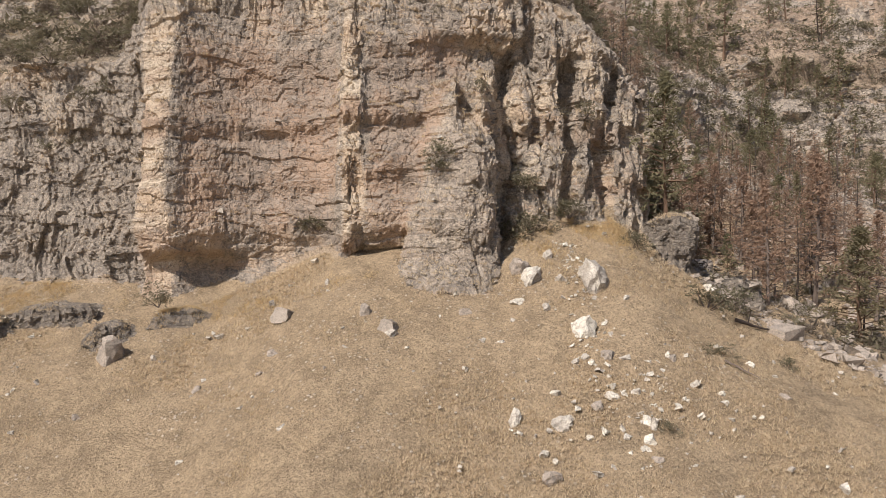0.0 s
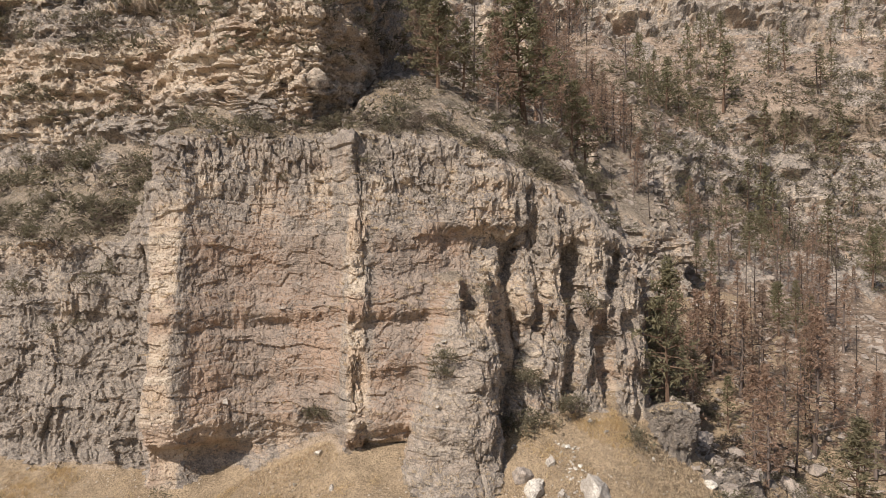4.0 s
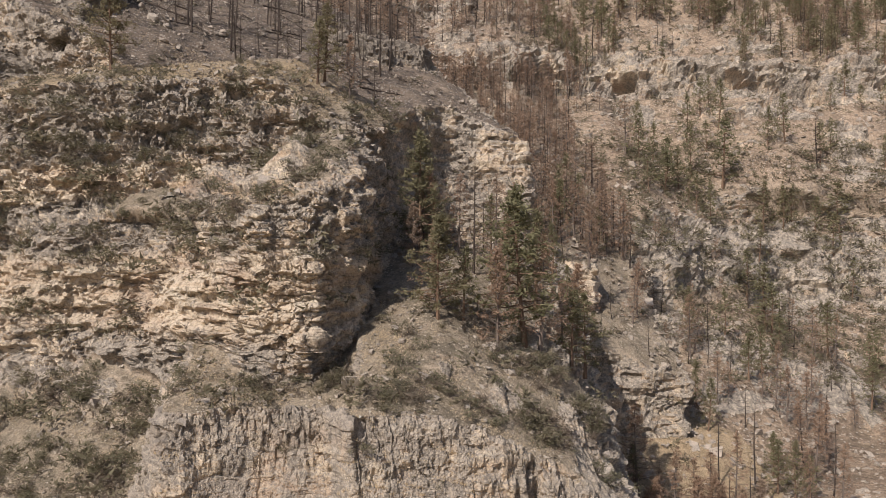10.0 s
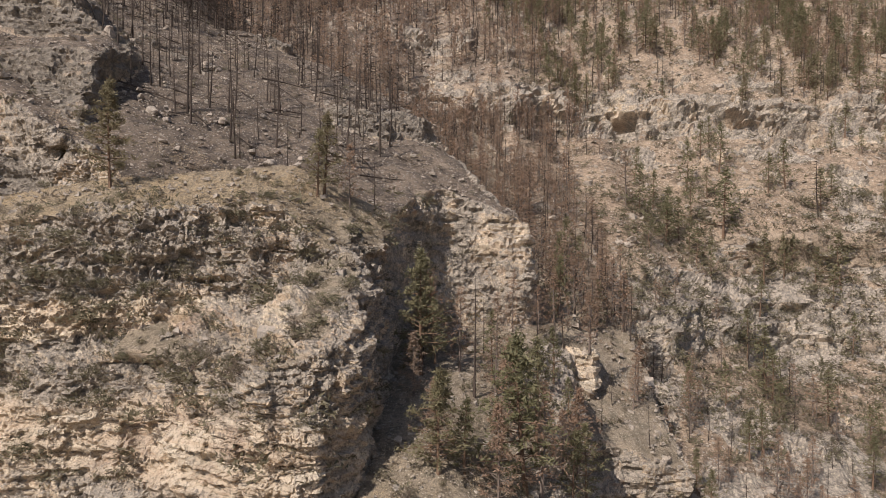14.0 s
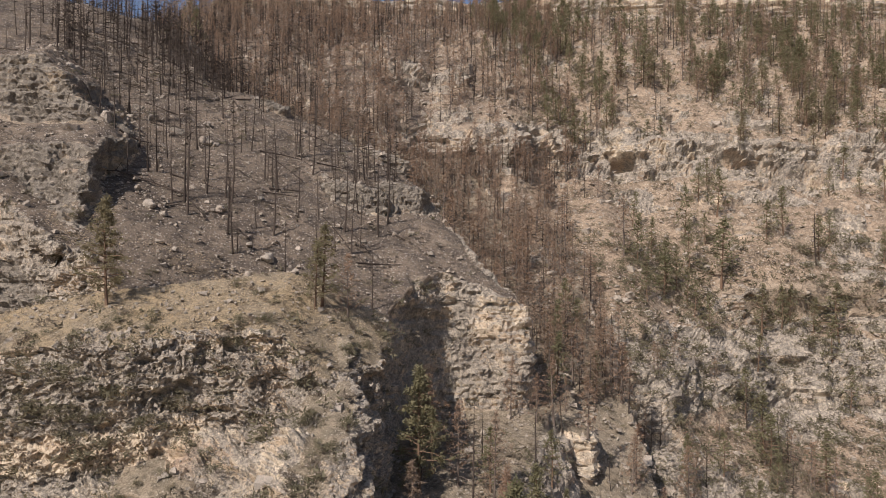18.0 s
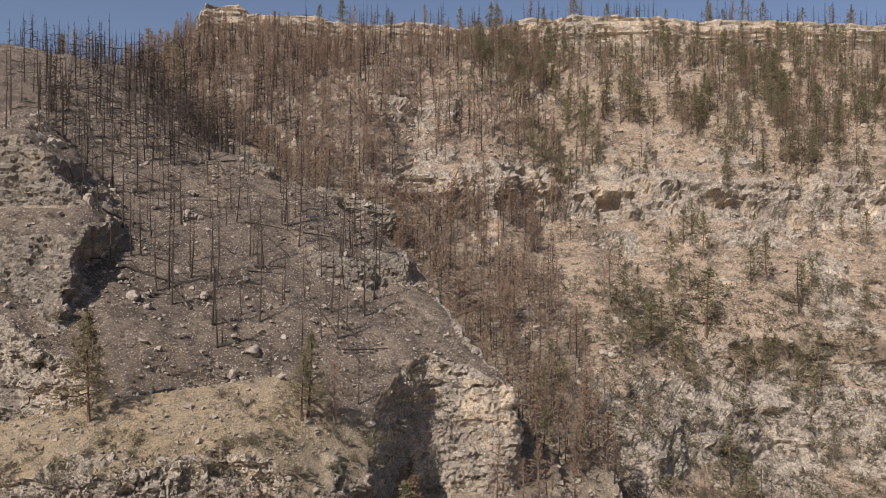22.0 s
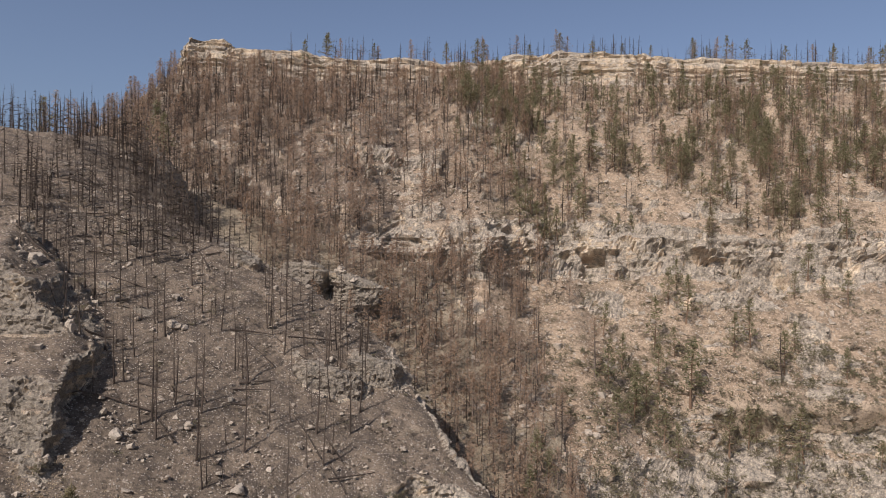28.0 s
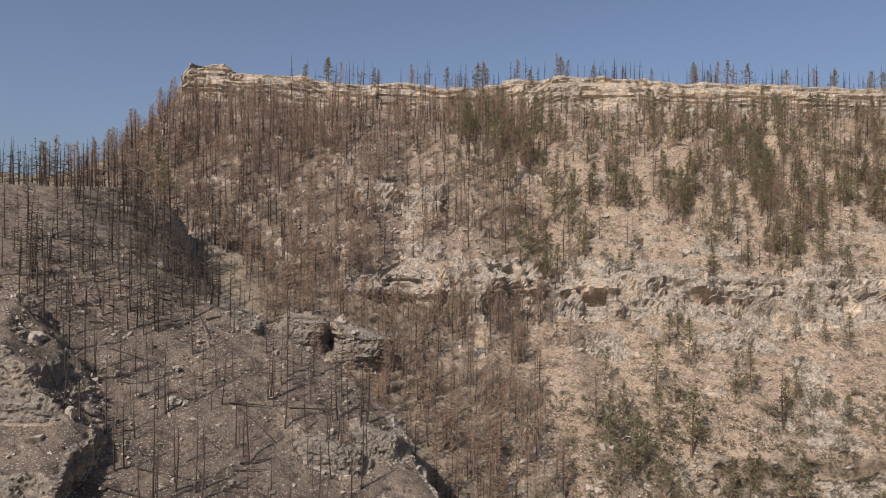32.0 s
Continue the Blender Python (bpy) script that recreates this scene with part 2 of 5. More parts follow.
BENCH_SOIL = soil("bench soil", (0.32, 0.26, 0.185), (0.37, 0.305, 0.225), (0.56, 0.49, 0.40), 0.8, 1.0, (0.17, 0.145, 0.105), False, 0.16)
BURNT_SOIL = soil("burnt soil", (0.19, 0.15, 0.114), (0.265, 0.207, 0.155), (0.55, 0.50, 0.44), 1.2, 1.2, (0.075, 0.062, 0.053), False, 0.28, 0.75)
FAR_SOIL = soil("far slope soil", (0.365, 0.275, 0.195), (0.42, 0.325, 0.23), (0.64, 0.575, 0.49), 0.85, 2.0, (0.19, 0.145, 0.105), True, 0.6, 0.8)



# ---- terrain as an implicit solid: below zero is rock and soil, above zero is air ----
def hash01(i, j, k, seed):
    h = (i.astype(np.int64) * 374761393 + j.astype(np.int64) * 668265263 + k.astype(np.int64) * 1442695041 + seed * 974634777) & 0xFFFFFFFF
    h = ((h ^ (h >> 13)) * 1274126177) & 0xFFFFFFFF
    h = ((h ^ (h >> 15)) * 2246822519) & 0xFFFFFFFF
    return ((h ^ (h >> 16)) & 0xFFFFFF) / 16777215.0


def vnoise(x, y, z, seed=0):
    """Smooth value noise, from -1 to 1."""
    fx, fy, fz = np.floor(x), np.floor(y), np.floor(z)
    u, v, w = x - fx, y - fy, z - fz
    u, v, w = u * u * (3 - 2 * u), v * v * (3 - 2 * v), w * w * (3 - 2 * w)
    out = 0
    for a in (0, 1):
        for b in (0, 1):
            for c in (0, 1):
                out = out + (u if a else 1 - u) * (v if b else 1 - v) * (w if c else 1 - w) * hash01(fx + a, fy + b, fz + c, seed)
    return out * 2 - 1


def fbm(x, y, z, octaves, seed=0):
    out, amp = 0, 1.0
    for o in range(octaves):
        out = out + amp * vnoise(x * 2 ** o, y * 2 ** o, z * 2 ** o, seed + o)
        amp *= 0.5
    return out


def facets(u, w, seed, tilt=0.7):
    """Angular faces of broken rock, from about -1 to 1, and how close the nearest joint is."""
    iu, iw = np.floor(u), np.floor(w)
    near, next_near = np.full(u.shape, 9.0), np.full(u.shape, 9.0)
    cu, cw, pu, pw = iu.copy(), iw.copy(), iu.copy(), iw.copy()
    for a, b in itertools.product((-1, 0, 1), repeat=2):
        qu, qw = iu + a, iw + b
        su = qu + 0.1 + 0.8 * hash01(qu, qw, 0 * qu, seed)
        sw = qw + 0.1 + 0.8 * hash01(qw, qu, 0 * qu + 1, seed)
        d = np.hypot(u - su, w - sw)
        m = d < near
        next_near = np.where(m, near, np.minimum(next_near, d))
        near = np.where(m, d, near)
        cu, cw, pu, pw = np.where(m, qu, cu), np.where(m, qw, cw), np.where(m, su, pu), np.where(m, sw, pw)
    h = [hash01(cu, cw, 0 * cu + k, seed + 1) * 2 - 1 for k in (2, 3, 4)]
    return h[0] + tilt * (h[1] * (u - pu) + h[2] * (w - pw)), np.clip(1 - (next_near - near) / 0.09, 0, 1)


def facets_in(where, u, w, seed):
    """The same, worked out only where the mask is true."""
    out, joint = np.zeros(u.shape), np.zeros(u.shape)
    out[where], joint[where] = facets(u[where], w[where], seed)
    return out, joint


def step(a, b, x):
    t = np.clip((x - a) / (b - a), 0, 1)
    return t * t * (3 - 2 * t)


def gully_floor(x, y):
    return 13.7 + 0.3 * (y - 57) - 0.12 * np.clip(57 - y, 0, 40) - 0.18 * np.clip(x - 36, 0, 35) * step(152, 128, y)


def grass_top(x, y):
    left = 18.8 + 0.55 * (y - 45.6) - 3.1 * step(-5, -15, x) + 0.1 * np.clip(y - 36, 0, 20) * step(2, 6, x) + 0.5 * step(2, 8, x)
    right = 12.3 - 0.08 * (x - 11) + np.interp(x, [11, 14, 19, 30, 45], [0.63, 0.52, 0.33, 0.15, 0.1]) * (y - 33)
    w = step(9, 14, x)
    return left * (1 - w) + right * w - 0.3 * np.clip(y - 51, 0, 60)


def slope_top(x, y):
    s = 83.2 - 0.386 * (x + 36) + 0.517 * (y - 102) - 0.45 * np.clip(y - 144, 0, 40) * step(-95, -40, x)
    cap = 131.5 + 0.05 * (y - 171) + 0.02 * (x + 80)
    return np.minimum(s, cap)


# front edges of the cliffs in plan: foot and top
LOW_X = [-80, -45, -30, -24, -20.7, -19.7, -17.7, -16.4, -12.5, -8.6, -7.4, -6.3, -5, -1, 3.5, 4.5, 9, 12, 14, 20]
LOW_FOOT = [58, 53, 50.2, 49.6, 49.4, 46.6, 46.3, 47.3, 48.9, 48.9, 48.2, 45.9, 46.4, 46.8, 47.6, 48.0, 48.3, 48.6, 50.5, 56]
LOW_BROW = [64, 57, 52.2, 51.4, 51.0, 49.6, 49.4, 50.0, 51.0, 51.0, 50.2, 48.4, 48.6, 49.2, 50.3, 50.8, 51.6, 53.2, 55.4, 62]
MID_X = [-80, -40, -33, -25, -20, -14, -10, -7.5, -6.5]
MID_FOOT = [70, 65.4, 63.0, 60.8, 58.8, 53.6, 52.6, 54.6, 58]
TOP_X = [-90, -60, -40, -30, -24, -16, -12, -9.5, -8]
TOP_FOOT = [72, 68, 67.0, 66.8, 69.6, 70.0, 68.4, 70.0, 73]

# single outcrops: x, y, z, half sizes
CRAGS = [
    (-14.5, 123.5, 83.5, 6.0, 4.5, 5.0), (-6.5, 130.0, 83.0, 5.0, 5.0, 5.5), (-35.0, 145.0, 102.0, 4.5, 4.0, 4.0),
    (-44.5, 122.0, 95.0, 1.3, 1.3, 1.3), (-78.0, 156.0, 122.0, 6.0, 3.0, 2.6), (-27.0, 178.0, 94.5, 6.0, 5.0, 8.5),
    (-13.0, 178.0, 96.5, 6.5, 5.0, 8.0), (15.5, 49.2, 20.2, 1.7, 1.5, 1.9), (18.8, 48.8, 15.6, 2.3, 1.6, 2.2), (21.5, 52.0, 14.5, 2.2, 2.0, 2.0),
    (-24.5, 45.8, 15.1, 3.2, 1.6, 2.1), (-28.5, 44.6, 13.9, 2.6, 1.7, 2.6), (-20.2, 43.6, 14.0, 1.3, 1.1, 1.6), (-16.6, 45.2, 15.3, 1.5, 0.9, 1.1),
]


BED_Z = np.arange(0, 145, 0.3)
BED_OUT = 0.5 * vnoise(BED_Z / 1.9, BED_Z * 0, BED_Z * 0, 23) + 0.3 * vnoise(BED_Z / 0.8, BED_Z * 0, BED_Z * 0, 24)


def corner(a, b, k):
    """The larger of two, rounded where they meet."""
    e = np.clip(k - np.abs(a - b), 0, k) / k
    return np.maximum(a, b) + e * e * k * 0.25


def masses(x, y, z):
    """Every solid at these places: x, y of one shape, z of one that fits it."""
    wob = 0.55 * vnoise(x / 3.1, y / 3.1, x * 0, 11) + 0.35 * vnoise(x / 1.3, y / 1.3, x * 0, 12)
    wide = 1.3 * vnoise(x / 9, y / 9, x * 0, 13)
    bed = z + 0.9 * vnoise(x / 16, y / 16, x * 0, 21)
    strat = np.interp(bed, BED_Z, BED_OUT) * (0.75 + 0.5 * vnoise(x / 9, y / 9, x * 0, 22))
    out = []
    ground = np.maximum(grass_top(x, y), gully_floor(x, y) + 0.4)
    out.append((z - ground) * 0.85)
    # lower cliff with its red alcove
    foot, brow = np.interp(x, LOW_X, LOW_FOOT), np.interp(x, LOW_X, LOW_BROW)
    lift = np.clip((z - 20) / (20.5 - 6 * step(-19.5, -23, x)), -0.3, 1.1)
    line = foot + (brow - foot) * lift ** 2 * np.where(lift > 0, 1, 0)
    line = line + 1.6 * step(20.2, 19.0, z + 0 * x) * step(-21, -19, x) * step(-12.5, -15, x)
    line = line + 1.1 * step(20.6, 19.9, z + 0 * x) * step(-7, -5.5, x) * step(-1.5, -2.5, x)
    line = line + 1.2 * step(30, 33.6, z + 0 * x) * step(34.6, 33.8, z + 0 * x) * step(-1.5, 0.5, x) * step(7, 5, x)
    cleft = np.abs(x - 3.4 - 0.09 * (z - 18) - 0.5 * np.sin(z * 0.55)) + 0.4 * wob
    line = line + 2.0 * step(0.8, 0.2, cleft) * step(34.5, 31.5, z + 0 * x) * (0.45 + 0.55 * step(22, 25, z + 0 * x))
    for at, low_end, high_end, deep in ((5.6, 24, 36, 1.2), (8.2, 21, 33, 1.7), (11.0, 20, 33, 1.6)):
        gap = np.abs(x - at - 0.06 * (z - 22) - 0.35 * np.sin(z * 0.7 + at)) + 0.4 * wob
        line = line + deep * step(0.5, 0.12, gap) * step(low_end - 1, low_end + 1, z + 0 * x) * step(high_end + 1.5, high_end - 1.5, z + 0 * x)
    brow_z = 40.6 - 0.02 * np.clip(-14 - x, 0, 60)
    edge = np.interp(x, LOW_X, LOW_BROW)
    west = step(-19.5, -23, x)
    top = brow_z - 7.0 * west + (0.43 + 0.42 * west) * (y - edge) + 1.1 * step(edge + 2, edge + 6, y) * step(72, 62, y) * step(-9, -4, x) - 0.36 * np.clip(x + 1, 0, 60) - 0.5 * np.clip(x - 9, 0, 60)
    top = np.minimum(top, 50.6 + 0.06 * (y - 74))
    side = np.maximum(line - y + 0.5 * wob + strat, (x - 14.2 - 0.08 * (y - 52) + wob) * 0.9)
    out.append(np.maximum(side, (z - top) * 0.88))
    # pillar leaning on it
    lean = (z - 17.5) / 13.5
    xc, hw, yf = 0.4 + 0.6 * lean, 3.0 - 1.2 * lean, 43.0 + 2.2 * lean
    notch = 1.0 * step(0.7, 0.3, np.abs(x - 1.6)) * step(26, 29.5, z + 0 * x)
    out.append(np.maximum(corner(np.abs(x - xc) - hw + 0.6 * wob, yf - y + 0.5 * wob + 0.6 * strat + notch, 2.6), z - 31.2 + wob + 3 * notch))
    # middle cliff
    foot = np.interp(x, MID_X, MID_FOOT)
    line = foot + 0.02 * np.clip(z - 45, 0, 6) ** 2 + 0.25 * np.clip(z - 51, 0, 30)
    top = 55.0 + 0.55 * (y - foot - 2) - 0.03 * np.clip(-12 - x, 0, 50) + 0.4 * wide
    side = corner(line - y + 0.8 * wob + strat + 0.9 * wide, (x + 6.6 + 0.35 * np.clip(z - 54, 0, 12) - 0.03 * (y - 56) + wob + 0.5 * strat + 0.5 * wide) * 0.9, 5.0)
    out.append(np.maximum(np.maximum(side, (z - top) * 0.86), (y - 78) * 0.5))
    # upper cliff below the grass terrace
    foot = np.interp(x, TOP_X, TOP_FOOT)
    line = foot + 0.22 * np.clip(z - 59, 0, 12)
    top = 68.6 + 0.4 * (y - 72) - 0.62 * np.clip(x + 17.5, 0, 30) - 0.2 * step(-24, -34, x) - 0.12 * np.clip(-38 - x, 0, 40)
    side = corner(line - y + wob + 1.1 * strat + 0.4 * wide, (x + 7.2 - 0.05 * (y - 72) + wob + 0.4 * strat) * 0.9, 6.0)
    top = top - 0.75 * np.clip(y - 85 - 0.25 * (x + 20), 0, 60)
    out.append(np.maximum(side, (z - top) * 0.85))
    # burnt hillside with its crest, its front cut by the gully head
    cut = np.interp(x, [-60, -45, -30, -14, -9, -5, 0, 13, 16], [90, 84, 79, 78, 82, 98, 106.4, 107, 110])
    crest = np.interp(-x, [-14, -6, 4.6, 33, 50, 75, 110], [108, 115, 135.5, 150, 168, 204, 264])
    top = slope_top(x, y) + 0.5 * wide - (0.98 - 0.4 * step(-45, -60, x)) * np.clip(y - crest, 0, 200)
    line = cut + 0.12 * np.clip(z - 50, 0, 20) * step(-14, -8, x)
    side = np.maximum(line - y + 0.8 * wob + strat, (x - 13.0 + wob + 0.5 * strat) * 0.9)
    out.append(np.maximum(side, (z - top) * 0.82))
    # steps of the rib that leads down to the gully
    top = 50.6 - 0.12 * (x - 16) + 0.3 * (y - 108)
    side = np.maximum(105.5 - y + 0.1 * np.clip(z - 40, 0, 20) + wob + strat, (x - 21.6 + wob + 0.4 * strat) * 0.95)
    out.append(np.maximum(side, (z - top) * 0.9) + np.clip(4 - x, 0, 90) * 0.6)
    top = 41.6 - 0.35 * (x - 22) + 0.5 * (y - 104)
    side = np.maximum(np.interp(x, [0, 14, 22, 33], [90, 93, 97, 97]) - y + wob + strat, (x - 33.2 + wob + 0.5 * strat) * 0.95)
    out.append(np.maximum(side, (z - top) * 0.88))
    # crag above the scree
    line = 82.5 + np.interp(z, [60, 74, 82, 90, 94, 99, 105], [0, 3.5, 8, 13, 22, 23.5, 24.5])
    top = 104.8 + 0.33 * (y - 107) - 0.5 * np.clip(x + 58, 0, 30) + 0.5 * wide
    side = np.maximum(line - y + wob + strat + wide, (x + 45.3 + 1.05 * np.clip(z - 91, 0, 30) + 1.5 * wob + strat + 1.2 * wide) * 0.62)
    out.append(np.maximum(np.maximum(side, (z - top) * 0.9), (y - 126 + 3 * wide + 0.5 * np.clip(x + 62, 0, 40)) * 0.6))
    rocks = 50.0 + 0 * x + 0 * z
    for cx, cy, cz, rx, ry, rz in CRAGS:
        if any(np.min(np.abs(v - c)) > 2 * r + 3 for v, c, r in ((x, cx, rx), (y, cy, ry), (z, cz, rz))):
            continue
        d = ((np.abs(x - cx) / rx) ** 3 + (np.abs(y - cy) / ry) ** 3 + (np.abs(z - cz) / rz) ** 3) ** (1 / 3) - 1
        d = d * min(rx, ry, rz) + 0.5 * wob + 0.5 * strat + 0.12 * min(rx, ry, rz) * wide
        if cy > 84:
            d = corner(d, z - slope_top(x, y) - 0.9 - 0.6 * wide + 0.9 * np.clip(y - cy, -4, 9) * (cy < 170), 1.5)
        rocks = np.minimum(rocks, d)
    out.append(rocks)
    return out


MASS_NAMES = ["grass", "lower", "lower", "middle", "upper", "burnt", "rib", "rib", "crag", "outcrop"]


def solid_grid(x0, x1, y0, y1, z0, z1, h):
    xs, ys, zs = np.arange(x0, x1 + h, h), np.arange(y0, y1 + h, h), np.arange(z0, z1 + h, h)
    F = np.empty((len(xs), len(ys), len(zs)), np.float32)
    X, Y = np.meshgrid(xs, ys, indexing="ij")
    for a in range(0, len(zs), 12):
        F[:, :, a:a + 12] = functools.reduce(np.minimum, masses(X[:, :, None], Y[:, :, None], zs[None, None, a:a + 12]))
    return F, (xs[0], ys[0], zs[0]), h


def net(F, origin, h):
    """A quad mesh round the inside of the field."""
    s = F < 0
    n = [k - 1 for k in F.shape]
    corner = [(a, b, c) for a in (0, 1) for b in (0, 1) for c in (0, 1)]
    count = np.zeros(n, np.int8)
    for a, b, c in corner:
        count += s[a:a + n[0], b:b + n[1], c:c + n[2]]
    I, J, K = np.nonzero((count > 0) & (count < 8))
    val = np.stack([F[I + a, J + b, K + c] for a, b, c in corner], 1).astype(np.float64)
    pos, hits = np.zeros((len(I), 3)), np.zeros((len(I), 1))
    for p in range(8):
        for q in range(p + 1, 8):
            if sum(abs(i - j) for i, j in zip(corner[p], corner[q])) != 1:
                continue
            m = (val[:, p] < 0) != (val[:, q] < 0)
            t = val[:, p] / np.where(m, val[:, p] - val[:, q], 1)
            w = np.array(corner[p]) + t[:, None] * (np.array(corner[q]) - np.array(corner[p]))
            pos += np.where(m[:, None], w, 0)
            hits += m[:, None]
    verts = (pos / hits + np.stack([I, J, K], 1)) * h + np.array(origin)
    ids = np.full(n, -1, np.int32)
    ids[I, J, K] = np.arange(len(I))
    quads = []
    for axis in range(3):
        u, v = (axis + 1) % 3, (axis + 2) % 3
        lo = [slice(None)] * 3
        hi = [slice(None)] * 3
        lo[axis], hi[axis] = slice(0, -1), slice(1, None)
        A, B = s[tuple(lo)], s[tuple(hi)]
        e = np.argwhere(A != B)
        e = e[(e[:, u] > 0) & (e[:, v] > 0) & (e[:, u] < n[u]) & (e[:, v] < n[v])]
        down = A[tuple(e.T)]
        du, dv = np.eye(3, dtype=int)[u], np.eye(3, dtype=int)[v]
        q = np.stack([ids[tuple((e - du - dv).T)], ids[tuple((e - dv).T)], ids[tuple(e.T)], ids[tuple((e - du).T)]], 1)
        q[~down] = q[~down][:, ::-1]
        quads.append(q)
    return verts, np.concatenate(quads)


def relax(verts, quads, rounds=1, amount=0.5):
    for _ in range(rounds):
        acc, cnt = np.zeros_like(verts), np.zeros((len(verts), 1))
        for a, b in ((0, 1), (1, 2), (2, 3), (3, 0)):
            for i, j in ((a, b), (b, a)):
                for k in range(3):
                    acc[:, k] += np.bincount(quads[:, i], verts[quads[:, j], k], len(verts))
                cnt[:, 0] += np.bincount(quads[:, i], minlength=len(verts))
        verts = verts + amount * (acc / np.maximum(cnt, 1) - verts)
    return verts


def split(verts, quads):
    """Each quad into four."""
    edges = np.sort(np.stack([quads, np.roll(quads, -1, 1)], 2).reshape(-1, 2), 1)
    key = edges[:, 0].astype(np.int64) * len(verts) + edges[:, 1]
    uniq, inv = np.unique(key, return_inverse=True)
    mid = (verts[uniq // len(verts)] + verts[uniq % len(verts)]) / 2
    cen = verts[quads].mean(1)
    e = inv.reshape(-1, 4) + len(verts)
    c = np.arange(len(quads)) + len(verts) + len(mid)
    out = [np.stack([quads[:, i], e[:, i], c, e[:, i - 1]], 1) for i in range(4)]
    return np.concatenate([verts, mid, cen]), np.stack(out, 1).reshape(-1, 4)


def normals(verts, quads):
    a, b, c, d = (verts[quads[:, i]] for i in range(4))
    f = np.cross(c - a, d - b)
    v = np.zeros_like(verts)
    for i in range(4):
        for k in range(3):
            v[:, k] += np.bincount(quads[:, i], f[:, k], len(verts))
    return v / np.maximum(np.linalg.norm(v, axis=1, keepdims=True), 1e-9)


def saw(t):
    f = t - np.floor(t)
    return np.where(f < 0.85, f / 0.85, (1 - f) / 0.15)


def weather(verts, quads, big=1.0, fine=1.0):
    """Rock breaks into beds, blocks and cracks; soil only rolls."""
    n = normals(verts, quads)
    x, y, z = verts.T
    rock = step(0.78, 0.6, n[:, 2] + 0.12 * fbm(x / 4, y / 4, z / 4, 2, 31))
    ledges = step(55.5, 57, y) * step(74, 71, y) * step(50, 53, z) * step(-5, -7, x)
    rock = np.maximum(rock, ledges * step(-0.5, 0.1, fbm(x / 3.5, y / 3.5, z / 3.5, 2, 32)))
    alcove = step(-20.0, -19.2, x) * step(2.5, 0.5, x) * step(38, 34, z) * step(54, 52, y)
    alcove = alcove * (1 - step(0.9, 0.4, np.abs(x + 5.8)) * step(36, 34, z))
    wx, wz = 0.5 * vnoise(x / 1.7, y / 1.7, z / 1.7, 41), 0.5 * vnoise(x / 1.7, y / 1.7, z / 1.7, 43)
    bed = z + 0.35 * vnoise(x / 5, y / 5, z / 5, 44) + 0.25 * wz
    u = x + 0.7 * y + 0.5 * wx
    low = step(58, 55, y) * step(42, 40, z)
    far = step(84, 88, y)
    # beds and slabs of the upper cliffs
    high_rock, low_rock = (low < 1) & (rock > 0), (low > 0) & (rock > 0)
    a, crack_a = facets_in(high_rock, u / 3.1, bed / 1.9, 61)
    b, crack_b = facets_in(rock > 0, u / 1.15, bed / 0.7, 63)
    c, crack_c = facets_in(high_rock, u / 0.46 + 0.3, bed / 0.34, 65)
    d = 0.5 * big * fbm(x / 5, y / 5, z / 4, 3, 51) + 1.1 * fbm(x / 7, y / 7, z / 6, 2, 49)
    d = d + 0.32 * big * a + 0.34 * fine * b + 0.18 * fine * c - 0.2 * crack_a - 0.22 * crack_b - 0.12 * crack_c
    d = d + 0.30 * (1 + 0.9 * far) * (saw(bed / 1.9) - 0.5) * (0.5 + vnoise(x / 4, y / 4, z / 3, 45)) + 0.13 * fine * (saw(bed / 0.62 + 0.3) - 0.5) * (0.4 + vnoise(x / 2, y / 2, z / 1.5, 46))
    d = d - 1.1 * (1 - 0.6 * far) * step(0.5, 0.72, vnoise(x / 1.9, y / 1.9, z / 1.2, 47)) * step(-0.2, 0.3, vnoise(x / 9, y / 9, z / 6, 48))
    # upright joints of the lower cliff, and the smooth slabs of its alcove
    tall = step(0.1, 0.5, vnoise(x / 7, y / 7, z / 9, 57) + 0.5 * step(33, 37, z) + 0.3 * step(3, 6, x))
    p, crack_p = facets_in(low_rock, (u + 0.25 * wx) / 1.25, z / 4.6 + 0.2 * wz, 71)
    q, crack_q = facets_in(low_rock, (u + 0.3 * wz) / 0.55, z / 1.5, 73)
    r, _ = facets_in(low_rock, u / 2.1 + 0.4, bed / 2.2, 77)
    upright = 0.26 * p + 0.19 * q - 0.12 * crack_p - 0.08 * crack_q
    blocky = 0.2 * r + 0.14 * b + 0.12 * q
    split_rock = 0.4 * fbm(x / 5, y / 5, z / 5, 3, 52) + blocky + (upright - blocky) * tall
    g, crack_g = facets_in(low_rock, u / 2.4, bed / 0.8, 75)
    slab = 0.1 * fbm(x / 4, y / 4, z / 3, 2, 54) + 0.1 * g - 0.08 * crack_g * step(0.0, 0.4, vnoise(x / 3, y / 3, z / 2, 55)) + 0.05 * b
    e, crack_e = facets_in(low_rock, (u + 0.2 * wz) / 0.3, z / 0.62, 79)
    wall = split_rock + (slab - split_rock) * alcove + (0.1 - 0.05 * alcove) * e - 0.05 * crack_e + 0.05 * fbm(x / 0.5, y / 0.5, z / 0.4, 2, 66)
    d = d + (wall - d) * low
    s = (0.22 + 0.25 * step(84, 95, y)) * fbm(x / 5, y / 5, z / 5, 3, 71) + 0.09 * fbm(x / 1.1, y / 1.1, z / 1.1, 2, 72)
    return verts + n * (rock * d + (1 - rock) * s)[:, None], rock


